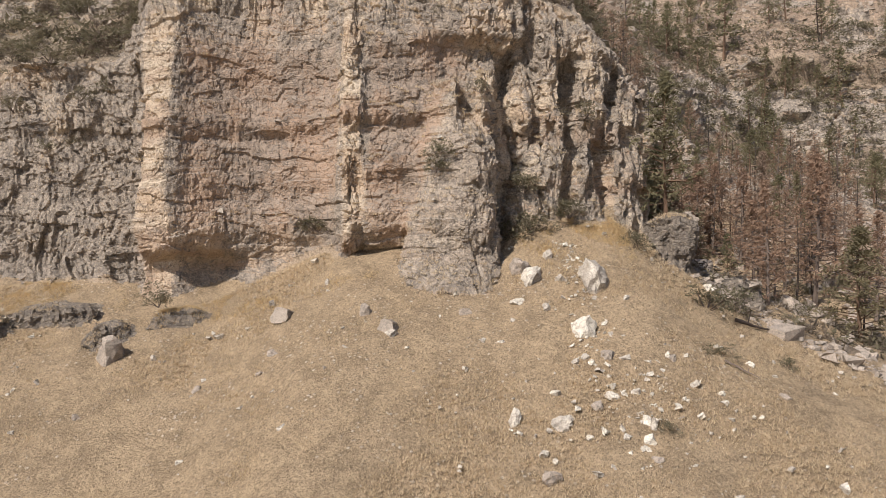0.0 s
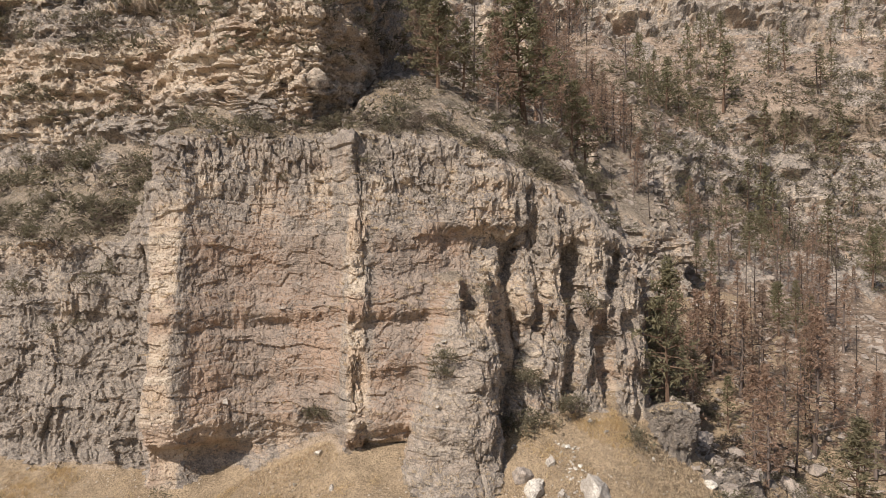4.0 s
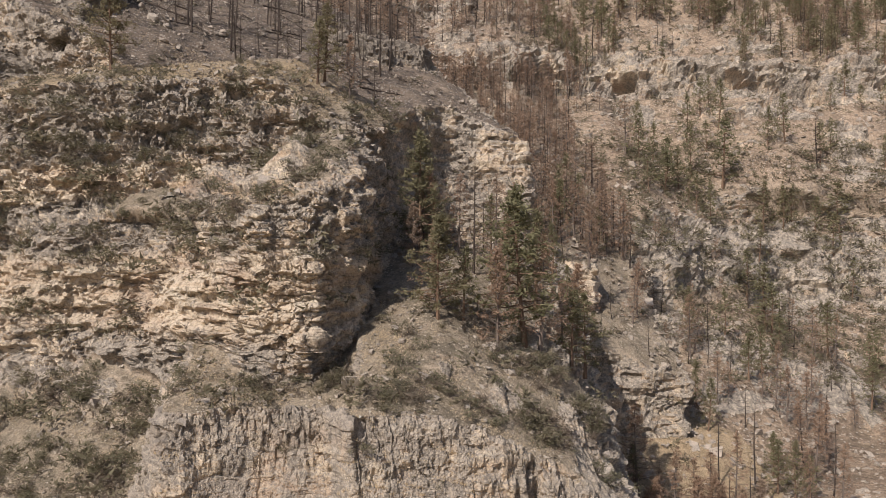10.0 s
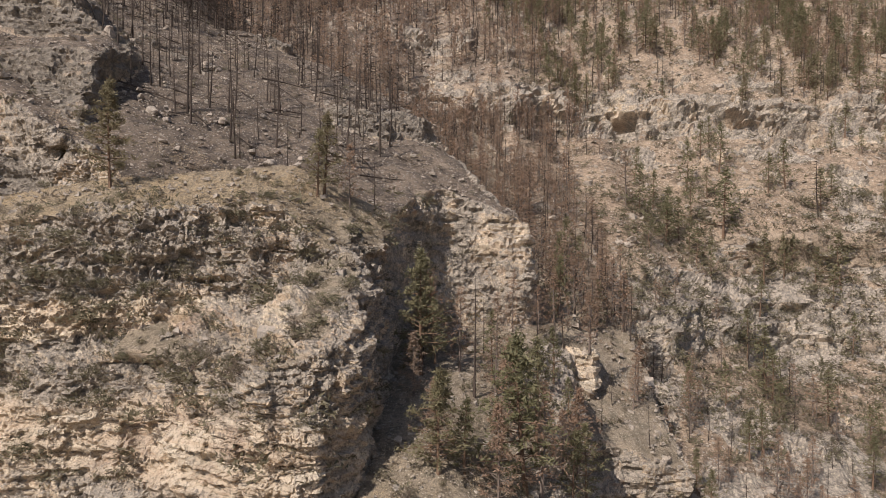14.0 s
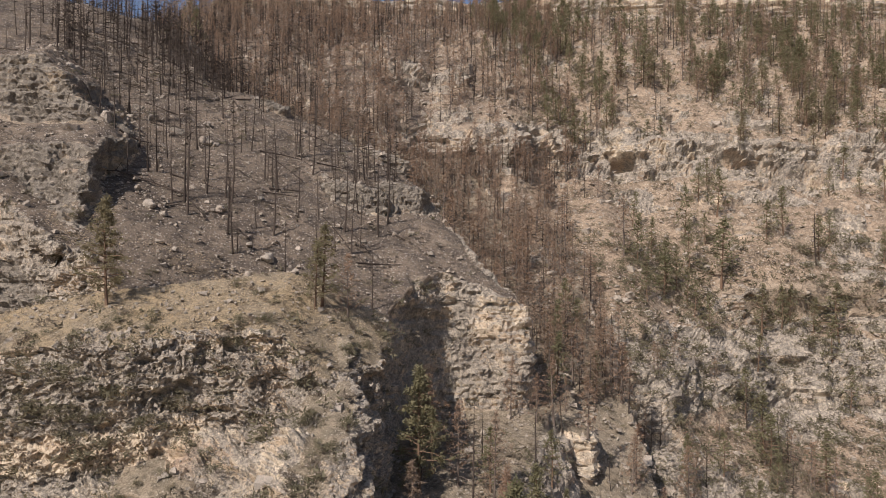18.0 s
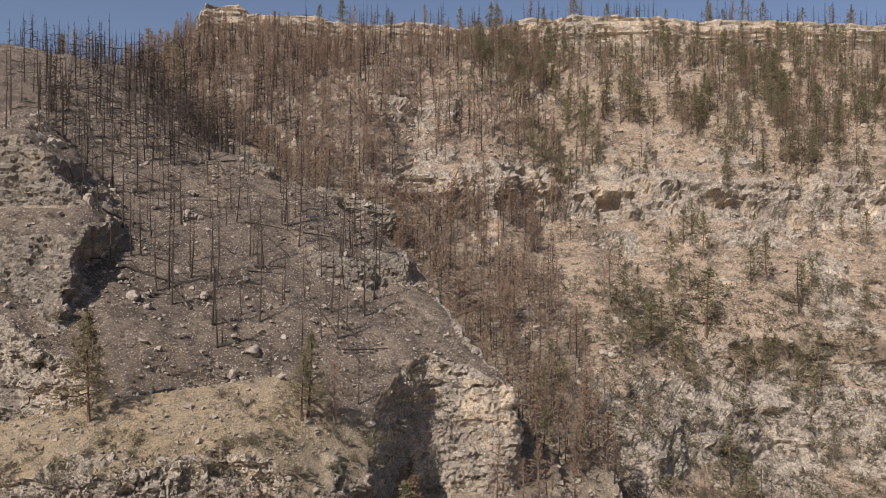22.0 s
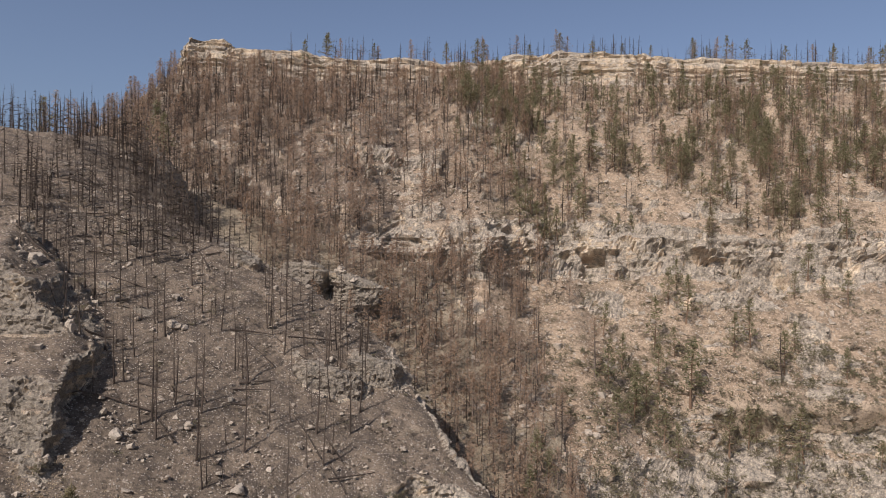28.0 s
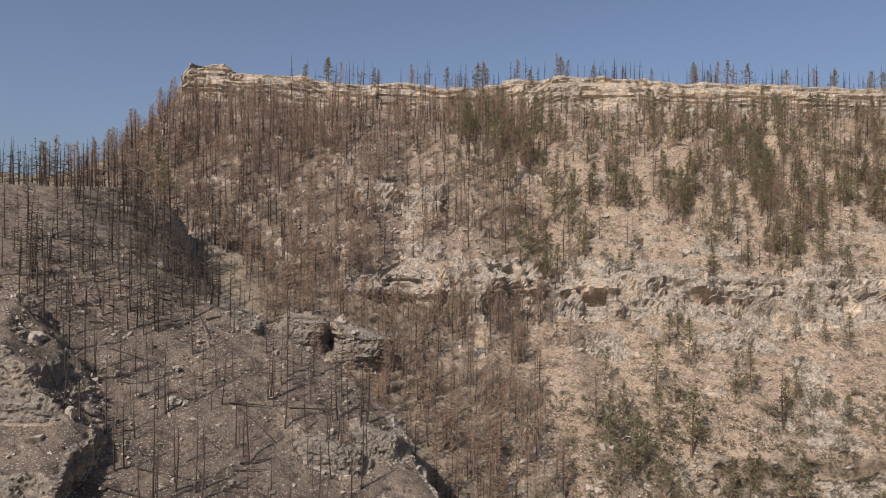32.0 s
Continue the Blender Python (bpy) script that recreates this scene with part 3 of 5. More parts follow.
# far canyon wall: height over distance, shifted as its ribs come forward
FAR_Y = [20, 57, 125, 139, 150, 153, 156, 170, 183, 190, 205, 214, 219, 225, 248, 274, 300, 318, 334, 342, 343.2, 345, 346, 347.6, 348.4, 354, 420, 1400]
FAR_Z = [2, 12.6, 32, 37, 41, 47, 53, 61, 70, 75, 86, 92, 97, 110, 127, 148, 166, 177.5, 183, 185.5, 190, 191, 194.6, 195.4, 198.6, 199.4, 200, 215]
FAR_X0, FAR_X1 = -150.0, 245.0


def front_height(x, y, z):
    """The floor of the valley, meeting the near slopes at their edges and lying under them inside."""
    xc, yc = np.clip(x, -60, 40), np.clip(y, 20, 86)
    g = np.maximum(grass_top(xc, yc), gully_floor(xc, yc) + 0.4)
    g = g + (z - g) * np.maximum(step(40, 80, x), step(86, 118, y))
    return g - 2.5 * step(40, 36, x) * step(20, 24, y)


def far_wall(cols, rows):
    X = np.linspace(FAR_X0, FAR_X1, cols)
    t = np.linspace(118, 356, 4000)
    arc = np.concatenate([[0], np.cumsum(np.hypot(np.diff(t), np.diff(np.interp(t, FAR_Y, FAR_Z))))])
    inner = np.interp(np.linspace(0, arc[-1], rows - 40), arc, t)
    ym = np.concatenate([np.linspace(20, 114, 25), inner, np.geomspace(362, 1400, 15)])
    Xg, Yg = np.meshgrid(X, ym, indexing="ij")
    Z = np.interp(ym, FAR_Y, FAR_Z)[None, :] + 0 * Xg
    shift = np.interp(Xg, [-120, -60, -20, -4, 8, 20, 30, 50, 130, 250], [-26, -28, -24, -8, -15, -15, -9, -3, 0, 4])
    shift = shift + 5 * vnoise(Xg / 34, Z / 60, Xg * 0, 81) + 2.6 * vnoise(Xg / 11, Z / 30, Xg * 0, 82)
    shift = shift + 16 * step(54, 84, Xg) * step(70, 57, Z) - 6 * step(14, 24, Xg) * step(56, 46, Xg) * step(84, 72, Z) + 4.5 * step(95, 103, Z) * step(168, 145, Z) * (1 - step(54, 62, Xg) * step(80, 72, Xg))
    Z = np.where(Yg < 118, front_height(Xg, Yg, Z), Z)
    fade = step(330, 250, Yg) * step(60, 130, Yg)
    Yo = Yg + shift * fade + (1 - step(330, 250, Yg)) * (Yg < 420) * (4 * vnoise(Xg / 40, Xg * 0, Xg * 0, 83) + 1.6 * vnoise(Xg / 9, Xg * 0, Xg * 0, 84))
    Z = Z - 3.0 * step(320, 340, Yg) * step(-5, 25, Xg) * step(55, 30, Xg) - 3.5 * step(320, 340, Yg) * step(-70, -20, Xg) * step(40, 0, Xg)
    Z = Z + 3.0 * step(335, 345, Yg) * step(55, 75, Xg) * step(125, 100, Xg)
    Z = Z + 3.5 * step(338, 346, Yg) * step(-109, -104, Xg) * step(-84, -90, Xg)
    west = step(-104, -122, Xg + 0.06 * (Yg - 340))
    Z = np.where(Z > 140, Z - west * (Z - 140) * 0.93, Z)
    idx = np.arange(cols * rows).reshape(cols, rows)
    quads = np.stack([idx[:-1, :-1], idx[1:, :-1], idx[1:, 1:], idx[:-1, 1:]], -1).reshape(-1, 4)
    return np.stack([Xg, Yo, Z], -1).reshape(-1, 3), quads


def far_weather(verts, quads):
    """Rock where the wall is a cliff band or a broken patch; the rest is soil."""
    n = normals(verts, quads)
    x, y, z = verts.T
    zz = z + 3.0 * fbm(x / 22, y / 40, x * 0, 2, 91)
    patch = fbm(x / 14, y / 14, z / 7, 3, 95)
    band = step(95, 98, zz) * step(115, 110, zz) * step(-30, -12, x)
    band = np.maximum(band, step(42, 45, zz) * step(58, 55, zz) * step(30, 38, x))
    band = np.maximum(band, step(0.52, 0.68, patch + 0.12 * step(128, 118, z) + 0.45 * step(66, 56, z)) * step(24, 30, z) * step(95, 115, y) * step(178, 172, z))
    small = fbm(x / 5.5, y / 5.5, z / 3.5, 2, 87)
    band = np.maximum(band, 0.8 * step(0.62, 0.8, small + 0.25 * vnoise(x / 30, y / 30, z / 30, 86)) * step(95, 115, y) * step(176, 170, z))
    band = np.maximum(band, step(182, 184.5, z) * (y < 358) * (z > 150))
    wx = 1.1 * vnoise(x / 4, y / 4, z / 4, 92)
    bed = z + 0.5 * vnoise(x / 12, y / 12, z / 12, 90)
    rim = step(180, 184, z)
    u = x + 0.6 * y + wx
    stone = band > 0
    a, crack_a = facets_in(stone, u / 6.0, bed / 3.4, 94)
    b, crack_b = facets_in(stone, u / 2.2, bed / 1.3, 97)
    d = (1.7 * fbm(x / 9, y / 9, z / 6, 3, 93) + 1.1 * a - 0.9 * crack_a) * (1 - 0.8 * rim)
    wide_beds, _ = facets_in(stone & (rim > 0), u / 8, bed / 1.6, 85)
    d = d + (0.4 * b - 0.3 * crack_b) * (1 - 0.7 * rim) + 0.5 * rim * wide_beds + 0.9 * (saw(bed / 4.1) - 0.5) * (0.7 + vnoise(x / 9, y / 9, z / 5, 96)) + 0.4 * (saw(bed / 1.5) - 0.5)
    d = d * 1.3 - 2.6 * step(0.42, 0.62, vnoise(x / 6, y / 8, z / 3.6, 89)) * (1 - rim)
    d = d * (1 - 0.5 * step(86, 76, z))
    lip = step(97.5, 98.5, zz) * step(104.5, 102.5, zz) * step(0.1, 0.35, vnoise(x / 8, y / 30, z / 9, 88)) * (y < 260)
    d = d - 3.2 * lip + 1.1 * step(103, 104.5, zz) * step(108, 105, zz)
    d = d + rim * (1.3 * (saw(bed / 3.4 + 0.5) - 0.5) + 0.9 * (saw(bed / 1.7) - 0.5))
    soft = 1.1 * fbm(x / 16, y / 16, z / 16, 4, 98)
    out = verts + n * (band * d + (1 - band) * soft)[:, None] * step(60, 118, y)[:, None]
    return out, band


# ---- large structure ----
def sheet(name, verts, quads, material, label, category="ground", smooth=True):
    used, inv = np.unique(quads, return_inverse=True)
    quads, verts = inv.reshape(quads.shape), verts[used]
    me = bpy.data.meshes.new(name)
    me.vertices.add(len(verts))
    me.vertices.foreach_set("co", verts.astype(np.float32).ravel())
    me.loops.add(quads.size)
    me.loops.foreach_set("vertex_index", quads.astype(np.int32).ravel())
    me.polygons.add(len(quads))
    me.polygons.foreach_set("loop_start", np.arange(0, quads.size, 4, dtype=np.int32))
    me.polygons.foreach_set("use_smooth", np.full(len(quads), smooth))
    me.update(calc_edges=True)
    me.materials.append(material)
    return tagged(new(name, me), label, category, kind="structure")


LAND = {
    ("grass", 0): ("grass_hillside", GRASS_SOIL, "golden dry grass slope with scattered stones", "hillside"),
    ("lower", 1): ("lower_cliff", ROCK_LOW, "limestone cliff with a red-stained alcove and grey pillars", "cliff"),
    ("lower", 0): ("cliff_bench", BENCH_SOIL, "stony bench of dry soil on top of the cliff", "ground"),
    ("middle", 1): ("middle_cliff", ROCK_MID, "cream and grey crumbling limestone cliff with ledges", "cliff"),
    ("middle", 0): ("ledge_ground", BENCH_SOIL, "shrubby rock ledges between two cliff bands", "ground"),
    ("upper", 1): ("upper_cliff", ROCK_MID, "banded tan limestone cliff below a grassy terrace", "cliff"),
    ("upper", 0): ("grass_terrace", TERRACE_SOIL, "sloping terrace of dry yellow grass", "ground"),
    ("burnt", 1): ("rib_cliff", ROCK_MID, "limestone cliff at the head of the gully", "cliff"),
    ("burnt", 0): ("burnt_hillside", BURNT_SOIL, "fire-blackened stony hillside", "hillside"),
    ("rib", 1): ("rib_rock", ROCK_MID, "stepped limestone rib dropping into the gully", "cliff"),
    ("rib", 0): ("rib_ground", BENCH_SOIL, "tan soil on the steps of the rock rib", "ground"),
    ("crag", 1): ("grey_crag", ROCK_GREY, "grey broken crag above pale scree", "cliff"),
    ("crag", 0): ("crag_ground", BURNT_SOIL, "ash-grey scree on the crag", "ground"),
    ("outcrop", 1): ("rock_outcrop", ROCK_GREY, "weathered limestone outcrops in the slope", "rock"),
    ("outcrop", 0): ("outcrop_top", ROCK_GREY, "flat weathered tops of limestone outcrops", "rock"),
}



def overlap(quads, chosen, count):
    """The chosen quads and their neighbours, so that fine and coarse parts of the ground lap over each other."""
    touched = np.zeros(count, bool)
    touched[quads[chosen].ravel()] = True
    return chosen | touched[quads].any(1)


near_grid = solid_grid(-60, 40, 20, 86, 0, 78, 0.4)
side_grid = solid_grid(-330, -57, 16, 330, -6, 140, 3.0)
mid_grid = solid_grid(-118, 42, 84.5, 204, 18, 137, 0.8)
bags = {}
for grid, cuts, fine, coarse in ((near_grid, 1, 1.0, 1.0), (mid_grid, 1, 0.65, 0.8)):
    v, q = net(*grid)
    v = relax(v, q, 1, 0.4)
    for _ in range(cuts):
        turf = np.argmin(np.stack(masses(*v[q].mean(1).T)), 0) == 0
        v2, fresh = split(v, q[~turf])
        q, v = np.concatenate([q[overlap(q, turf, len(v))], fresh]), v2
        v = relax(v, q, 1, 0.5)
    if cuts == 1 and grid is near_grid:
        cen = v[q].mean(1)
        close = (cen[:, 1] < 57) & (cen[:, 0] > -34) & (cen[:, 0] < 15) & (np.argmin(np.stack(masses(*cen.T)), 0) > 0)
        v2, q2 = split(v, q[close])
        q = np.concatenate([q[overlap(q, ~close, len(v))], q2])
        v = v2
    v, rock = weather(v, q, coarse, fine)
    cen = v[q].mean(1)
    which = np.argmin(np.stack(masses(*cen.T)), 0)
    kind = (rock[q].mean(1) > 0.5).astype(int)
    kind[which == 0] = 0
    for name in dict.fromkeys(MASS_NAMES):
        ids = [i for i, k in enumerate(MASS_NAMES) if k == name]
        for r in (0, 1):
            m = np.isin(which, ids) & (kind == r)
            if m.any():
                bags.setdefault((name, r), []).append((v, q[m]))
v, q = net(*side_grid)
v = relax(v, q, 2, 0.5)
v = v + np.stack([fbm(v[:, 0] / 14, v[:, 1] / 14, v[:, 2] / 14, 3, s) for s in (74, 75, 76)], 1) * 1.2 * step(-62, -80, v[:, 0])[:, None]
cen, up = v[q].mean(1), np.abs(normals(v, q)[q].mean(1)[:, 2])
inside = ((cen[:, 0] > -59) & (cen[:, 1] < 86)) | ((cen[:, 0] > -117) & (cen[:, 1] > 86))
which = np.array(MASS_NAMES)[np.argmin(np.stack(masses(*cen.T)), 0)]
for name in dict.fromkeys(MASS_NAMES):
    for r in (0, 1):
        m = (which == name) & ~inside & ((up < 0.7) == bool(r))
        if m.any():
            bags.setdefault((name, r if name != "grass" else 0), []).append((v, q[m]))
for key, pieces in bags.items():
    off, vs, qs = 0, [], []
    for v, q in pieces:
        vs.append(v), qs.append(q + off)
        off += len(v)
    name, mat, label, cat = LAND[key]
    sheet(name, np.concatenate(vs), np.concatenate(qs), mat, label, cat, key[1] == 0)

COLS, ROWS_FAR = 640, 460
fv, fq = far_wall(COLS, ROWS_FAR)
fv, band = far_weather(fv, fq)
fx, fy, fz = fv.T
isrock = band[fq].mean(1) > 0.45
isrim = isrock & (fz[fq].mean(1) > 179)
isfloor = fy[fq].mean(1) < 62
sheet("canyon_floor", fv, fq[isfloor], GRASS_SOIL, "dry grass floor at the mouth of the canyon", "ground")
sheet("canyon_slope", fv, fq[~isrock & ~isrim & ~isfloor], FAR_SOIL, "tan canyon slope with scattered pines and shrubs", "hillside")
sheet("canyon_cliff", fv, fq[isrock & ~isrim & ~isfloor], ROCK_FAR, "broken limestone bands across the far canyon wall", "cliff", False)
sheet("rim_cliff", fv, fq[isrim], ROCK_RIM, "pale layered limestone rim along the skyline", "cliff", False)

# open country under, beside and behind the camera, out to the horizon
gx, gy = np.meshgrid(np.concatenate([np.linspace(-4000, -350, 12), np.linspace(-320, -165, 12), np.linspace(-150, 245, 80), np.linspace(260, 400, 10), np.linspace(450, 4000, 12)]),
                     np.concatenate([np.linspace(-4000, -300, 12), np.linspace(-250, 10, 26), np.linspace(20, 118, 30), np.linspace(125, 420, 60), np.geomspace(450, 4000, 10)]), indexing="ij")
behind = -9.8 + 60 * step(-150, -420, gy) + 1.0 * fbm(gx / 30, gy / 30, gx * 0, 3, 99)
floor_z = np.interp(gy, FAR_Y, FAR_Z)
ahead = np.where(gy < 118, front_height(gx, gy, floor_z), floor_z)
ahead = ahead - np.where(ahead > 140, step(-104, -122, gx + 0.06 * (gy - 340)) * (ahead - 140) * 0.93, 0) - 25 * step(-55, -75, gx) * step(40, 70, gy) * step(330, 280, gy)
gz = behind + (ahead - behind) * step(-20, 20, gy)
outside = np.maximum(step(-140, -150, gx), step(235, 245, gx)) * step(20, 60, gy)
gz = gz + 4 * outside * fbm(gx / 50, gy / 50, gx * 0, 3, 97) - (9 + 22 * step(60, 100, gy)) * (1 - outside) * step(20.5, 30, gy)
idx = np.arange(gx.size).reshape(gx.shape)
quads = np.stack([idx[:-1, :-1], idx[1:, :-1], idx[1:, 1:], idx[:-1, 1:]], -1).reshape(-1, 4)
sheet("valley_ground", np.stack([gx, gy, gz], -1).reshape(-1, 3), quads, GRASS_SOIL, "dry grass valley floor and open hills", "ground")


# ---- where the ground is: the highest solid over a place ----
class Ground:
    def __init__(self):
        self.maps = []
        for F, o, h in (near_grid, mid_grid):
            k = np.clip(F.shape[2] - 1 - np.argmax(F[:, :, ::-1] < 0, axis=2), 0, F.shape[2] - 2)[:, :, None]
            a, b = np.take_along_axis(F, k, 2)[:, :, 0], np.take_along_axis(F, k + 1, 2)[:, :, 0]
            top = o[2] + (k[:, :, 0] + np.clip(a / np.where(a == b, 1, a - b), 0, 1)) * h
            self.maps.append((np.where((F < 0).any(2), top, -99), o, h))
        self.cols = fv.reshape(COLS, ROWS_FAR, 3)

    def near(self, x, y):
        for top, o, h in self.maps:
            i, j = (x - o[0]) / h, (y - o[1]) / h
            if 0 <= i < top.shape[0] - 1 and 0 <= j < top.shape[1] - 1:
                a, b = int(i), int(j)
                u, v = i - a, j - b
                c = top[a:a + 2, b:b + 2]
                if c.max() - c.min() > 1.2:
                    return float(c[int(round(u)), int(round(v))])
                return float((c[0, 0] * (1 - u) + c[1, 0] * u) * (1 - v) + (c[0, 1] * (1 - u) + c[1, 1] * u) * v)
        return -99

    def far(self, x, y):
        c = self.cols[int(np.clip(round((x - FAR_X0) / (FAR_X1 - FAR_X0) * (COLS - 1)), 0, COLS - 1))]
        return float(np.interp(y, np.maximum.accumulate(c[:, 1]), c[:, 2]))

    def __call__(self, x, y):
        z = self.near(x, y)
        return z if z > -90 and -58 < x < 34 and 24 < y < 84 else max(z, self.far(x, y))

    def steep(self, x, y, d=0.8):
        return max(abs(self(x + d, y) - self(x - d, y)), abs(self(x, y + d) - self(x, y - d))) / (2 * d)


ground = Ground()


# ---- plants, stones and dead wood ----
def mesh_of(name, tris, mats, index=None):
    """A mesh from an array of triangles (n, 3, 3)."""
    tris = np.asarray(tris, np.float32).reshape(-1, 3, 3)
    me = bpy.data.meshes.new(name)
    me.vertices.add(len(tris) * 3)
    me.vertices.foreach_set("co", tris.ravel())
    me.loops.add(len(tris) * 3)
    me.loops.foreach_set("vertex_index", np.arange(len(tris) * 3, dtype=np.int32))
    me.polygons.add(len(tris))
    me.polygons.foreach_set("loop_start", np.arange(0, len(tris) * 3, 3, dtype=np.int32))
    me.update(calc_edges=True)
    for m in mats:
        me.materials.append(m)
    return me


def part(name, me, parent, label=""):
    ob = new(name, me)
    ob.parent = parent
    return tagged(ob, label)


def limb(points, radii, sides):
    """A tapered round stick along points, as triangles."""
    p, r = np.asarray(points, float), np.asarray(radii, float)
    rings = []
    for i in range(len(p)):
        d = p[min(i + 1, len(p) - 1)] - p[max(i - 1, 0)]
        d = d / max(np.linalg.norm(d), 1e-9)
        u = np.cross(d, (0.31, 0.9, 0.2) if abs(d[2]) > 0.7 else (0, 0, 1))
        u = u / np.linalg.norm(u)
        v = np.cross(d, u)
        a = np.arange(sides) * 2 * np.pi / sides
        rings.append(p[i] + r[i] * (np.cos(a)[:, None] * u + np.sin(a)[:, None] * v))
    out = []
    for A, B in zip(rings, rings[1:]):
        for k in range(sides):
            m = (k + 1) % sides
            out += [(A[k], A[m], B[m]), (A[k], B[m], B[k])]
    return out


def tufts(rng, centres, size, blades, droop=0.0):
    """Little stars of needle blades."""
    c = np.repeat(np.asarray(centres), blades, 0)
    d = rng.normal(size=c.shape)
    d[:, 2] = d[:, 2] * 0.8 + 0.25 - droop
    d /= np.linalg.norm(d, axis=1, keepdims=True)
    w = np.cross(d, rng.normal(size=c.shape))
    w /= np.linalg.norm(w, axis=1, keepdims=True)
    k = size * rng.uniform(0.6, 1.3, (len(c), 1))
    j = c + rng.normal(size=c.shape) * size * 0.35
    return np.stack([j - w * k * 0.18, j + w * k * 0.18, j + d * k], 1)


def bark(name, a, b):
    s = Shade(name, 0.95, 0.1)
    n = s.noise(0.25, 4, 0.6, (1, 1, 0.2))
    c = s.mix(n, a, b)
    c = s.mix(s.ramp(s.random(), 0.0, 1.0, 0.0, 0.4), c, tuple(0.5 * k for k in a))
    return s.done(c, n, 0.6, 0.05)


def leafy(name, a, b, c):
    s = Shade(name, 0.85, 0.15)
    col = s.mix(s.island(), a, b)
    col = s.mix(s.ramp(s.random(), 0.2, 0.9, 0.0, 0.75), col, c)
    thin, blend = s.n.new("ShaderNodeBsdfTranslucent"), s.n.new("ShaderNodeMixShader")
    blend.inputs[0].default_value = 0.42
    s.l.new(col, thin.inputs["Color"])
    s.l.new(s.b.outputs[0], blend.inputs[1])
    s.l.new(thin.outputs[0], blend.inputs[2])
    s.l.new(blend.outputs[0], s.n["Material Output"].inputs["Surface"])
    return s.done(col)


BARK_LIVE = bark("pine bark", (0.13, 0.085, 0.06), (0.22, 0.15, 0.10))
BARK_BURNT = bark("charred bark", (0.045, 0.036, 0.03), (0.115, 0.09, 0.074))
BARK_DEAD = bark("dead bark", (0.13, 0.10, 0.08), (0.23, 0.19, 0.16))
NEEDLE_GREEN = leafy("pine needles", (0.125, 0.122, 0.066), (0.25, 0.235, 0.135), (0.225, 0.19, 0.118))
NEEDLE_RUST = leafy("scorched needles", (0.26, 0.175, 0.12), (0.385, 0.27, 0.19), (0.31, 0.24, 0.18))
SHRUB_LEAF = leafy("mountain shrub leaves", (0.12, 0.112, 0.07), (0.22, 0.20, 0.13), (0.19, 0.165, 0.11))
SHRUB_GREY = leafy("grey brush twigs", (0.14, 0.12, 0.09), (0.25, 0.21, 0.16), (0.17, 0.13, 0.10))
GRASS_BLADE = leafy("dry grass blades", (0.50, 0.40, 0.27), (0.66, 0.54, 0.37), (0.57, 0.455, 0.31))
GRASS_GOLD = leafy("tall golden grass", (0.54, 0.42, 0.24), (0.70, 0.55, 0.32), (0.60, 0.46, 0.26))


def pine_tris(rng, kind, branches, per, blades, base=0.22, wide=0.17, thin=1.0, plain=False):
    """Trunk with bare wood, and needles, of a tree one metre high."""
    sway = rng.normal(size=2) * 0.014
    hs = np.linspace(0, 1, 4 if plain else 6)
    line = np.stack([sway[0] * np.sin(hs * 3), sway[1] * np.sin(hs * 2.4), hs], 1)
    rad = (0.014 * (1 - hs) ** 0.8 + 0.0012) * thin
    rad[0] *= 1.3
    wood, leaves = limb(line, rad, 4 if plain else 6), []
    clump = rng.uniform(0, 6.28, 5)
    for k in range(branches):
        u = (k + rng.uniform()) / branches
        z = base + (0.985 - base) * u ** 0.9
        f = (z - base) / (1 - base)
        shape = (0.45 + 0.55 * np.sin(np.pi * min(1.0, f * 0.7 + 0.3))) * (1.02 - f) ** 0.6
        a = k * 2.399 + rng.uniform(-0.5, 0.5)
        uneven = 0.75 + 0.4 * np.sin(3 * a + clump[int(f * 4.9)]) * np.sin(14 * f + clump[0])
        L = wide * shape * uneven * rng.uniform(0.6, 1.2)
        if kind == "snag":
            L *= rng.uniform(0.3, 1.0)
        up = rng.uniform(-0.2, 0.45) if kind != "snag" else rng.uniform(-0.45, 0.4)
        o = np.array([np.interp(z, hs, line[:, 0]), np.interp(z, hs, line[:, 1]), z])
        d = np.array([np.cos(a), np.sin(a), up])
        e = o + d * L + np.array([0, 0, 0.25 * L * rng.uniform(-0.3, 0.8)])
        if plain:
            ring = o + rng.normal(size=(3, 3)) * 0.0055
            wood += [(ring[0], ring[1], e), (ring[1], ring[2], e), (ring[2], ring[0], e)]
        else:
            wood += limb([o, (o + e) / 2 + rng.normal(size=3) * 0.05 * L, e], np.array([0.0042, 0.0028, 0.0008]) * thin * (0.7 + L * 3), 3)
        if kind == "snag":
            for _ in range(0 if plain else 2):
                g = o + (e - o) * rng.uniform(0.4, 0.9)
                wood += limb([g, g + rng.normal(size=3) * L * 0.3], [0.0016 * thin, 0.0005], 3)
        elif per:
            c = o + (e - o) * rng.uniform(0.4, 1.08, (per, 1)) + rng.normal(size=(per, 3)) * 0.011
            leaves.append(tufts(rng, c, (0.036 if kind == "green" else 0.03) * (1.5 if plain else 1), blades, 0.1 if kind == "green" else 0.5))
    return wood, (np.concatenate(leaves) if leaves else None)


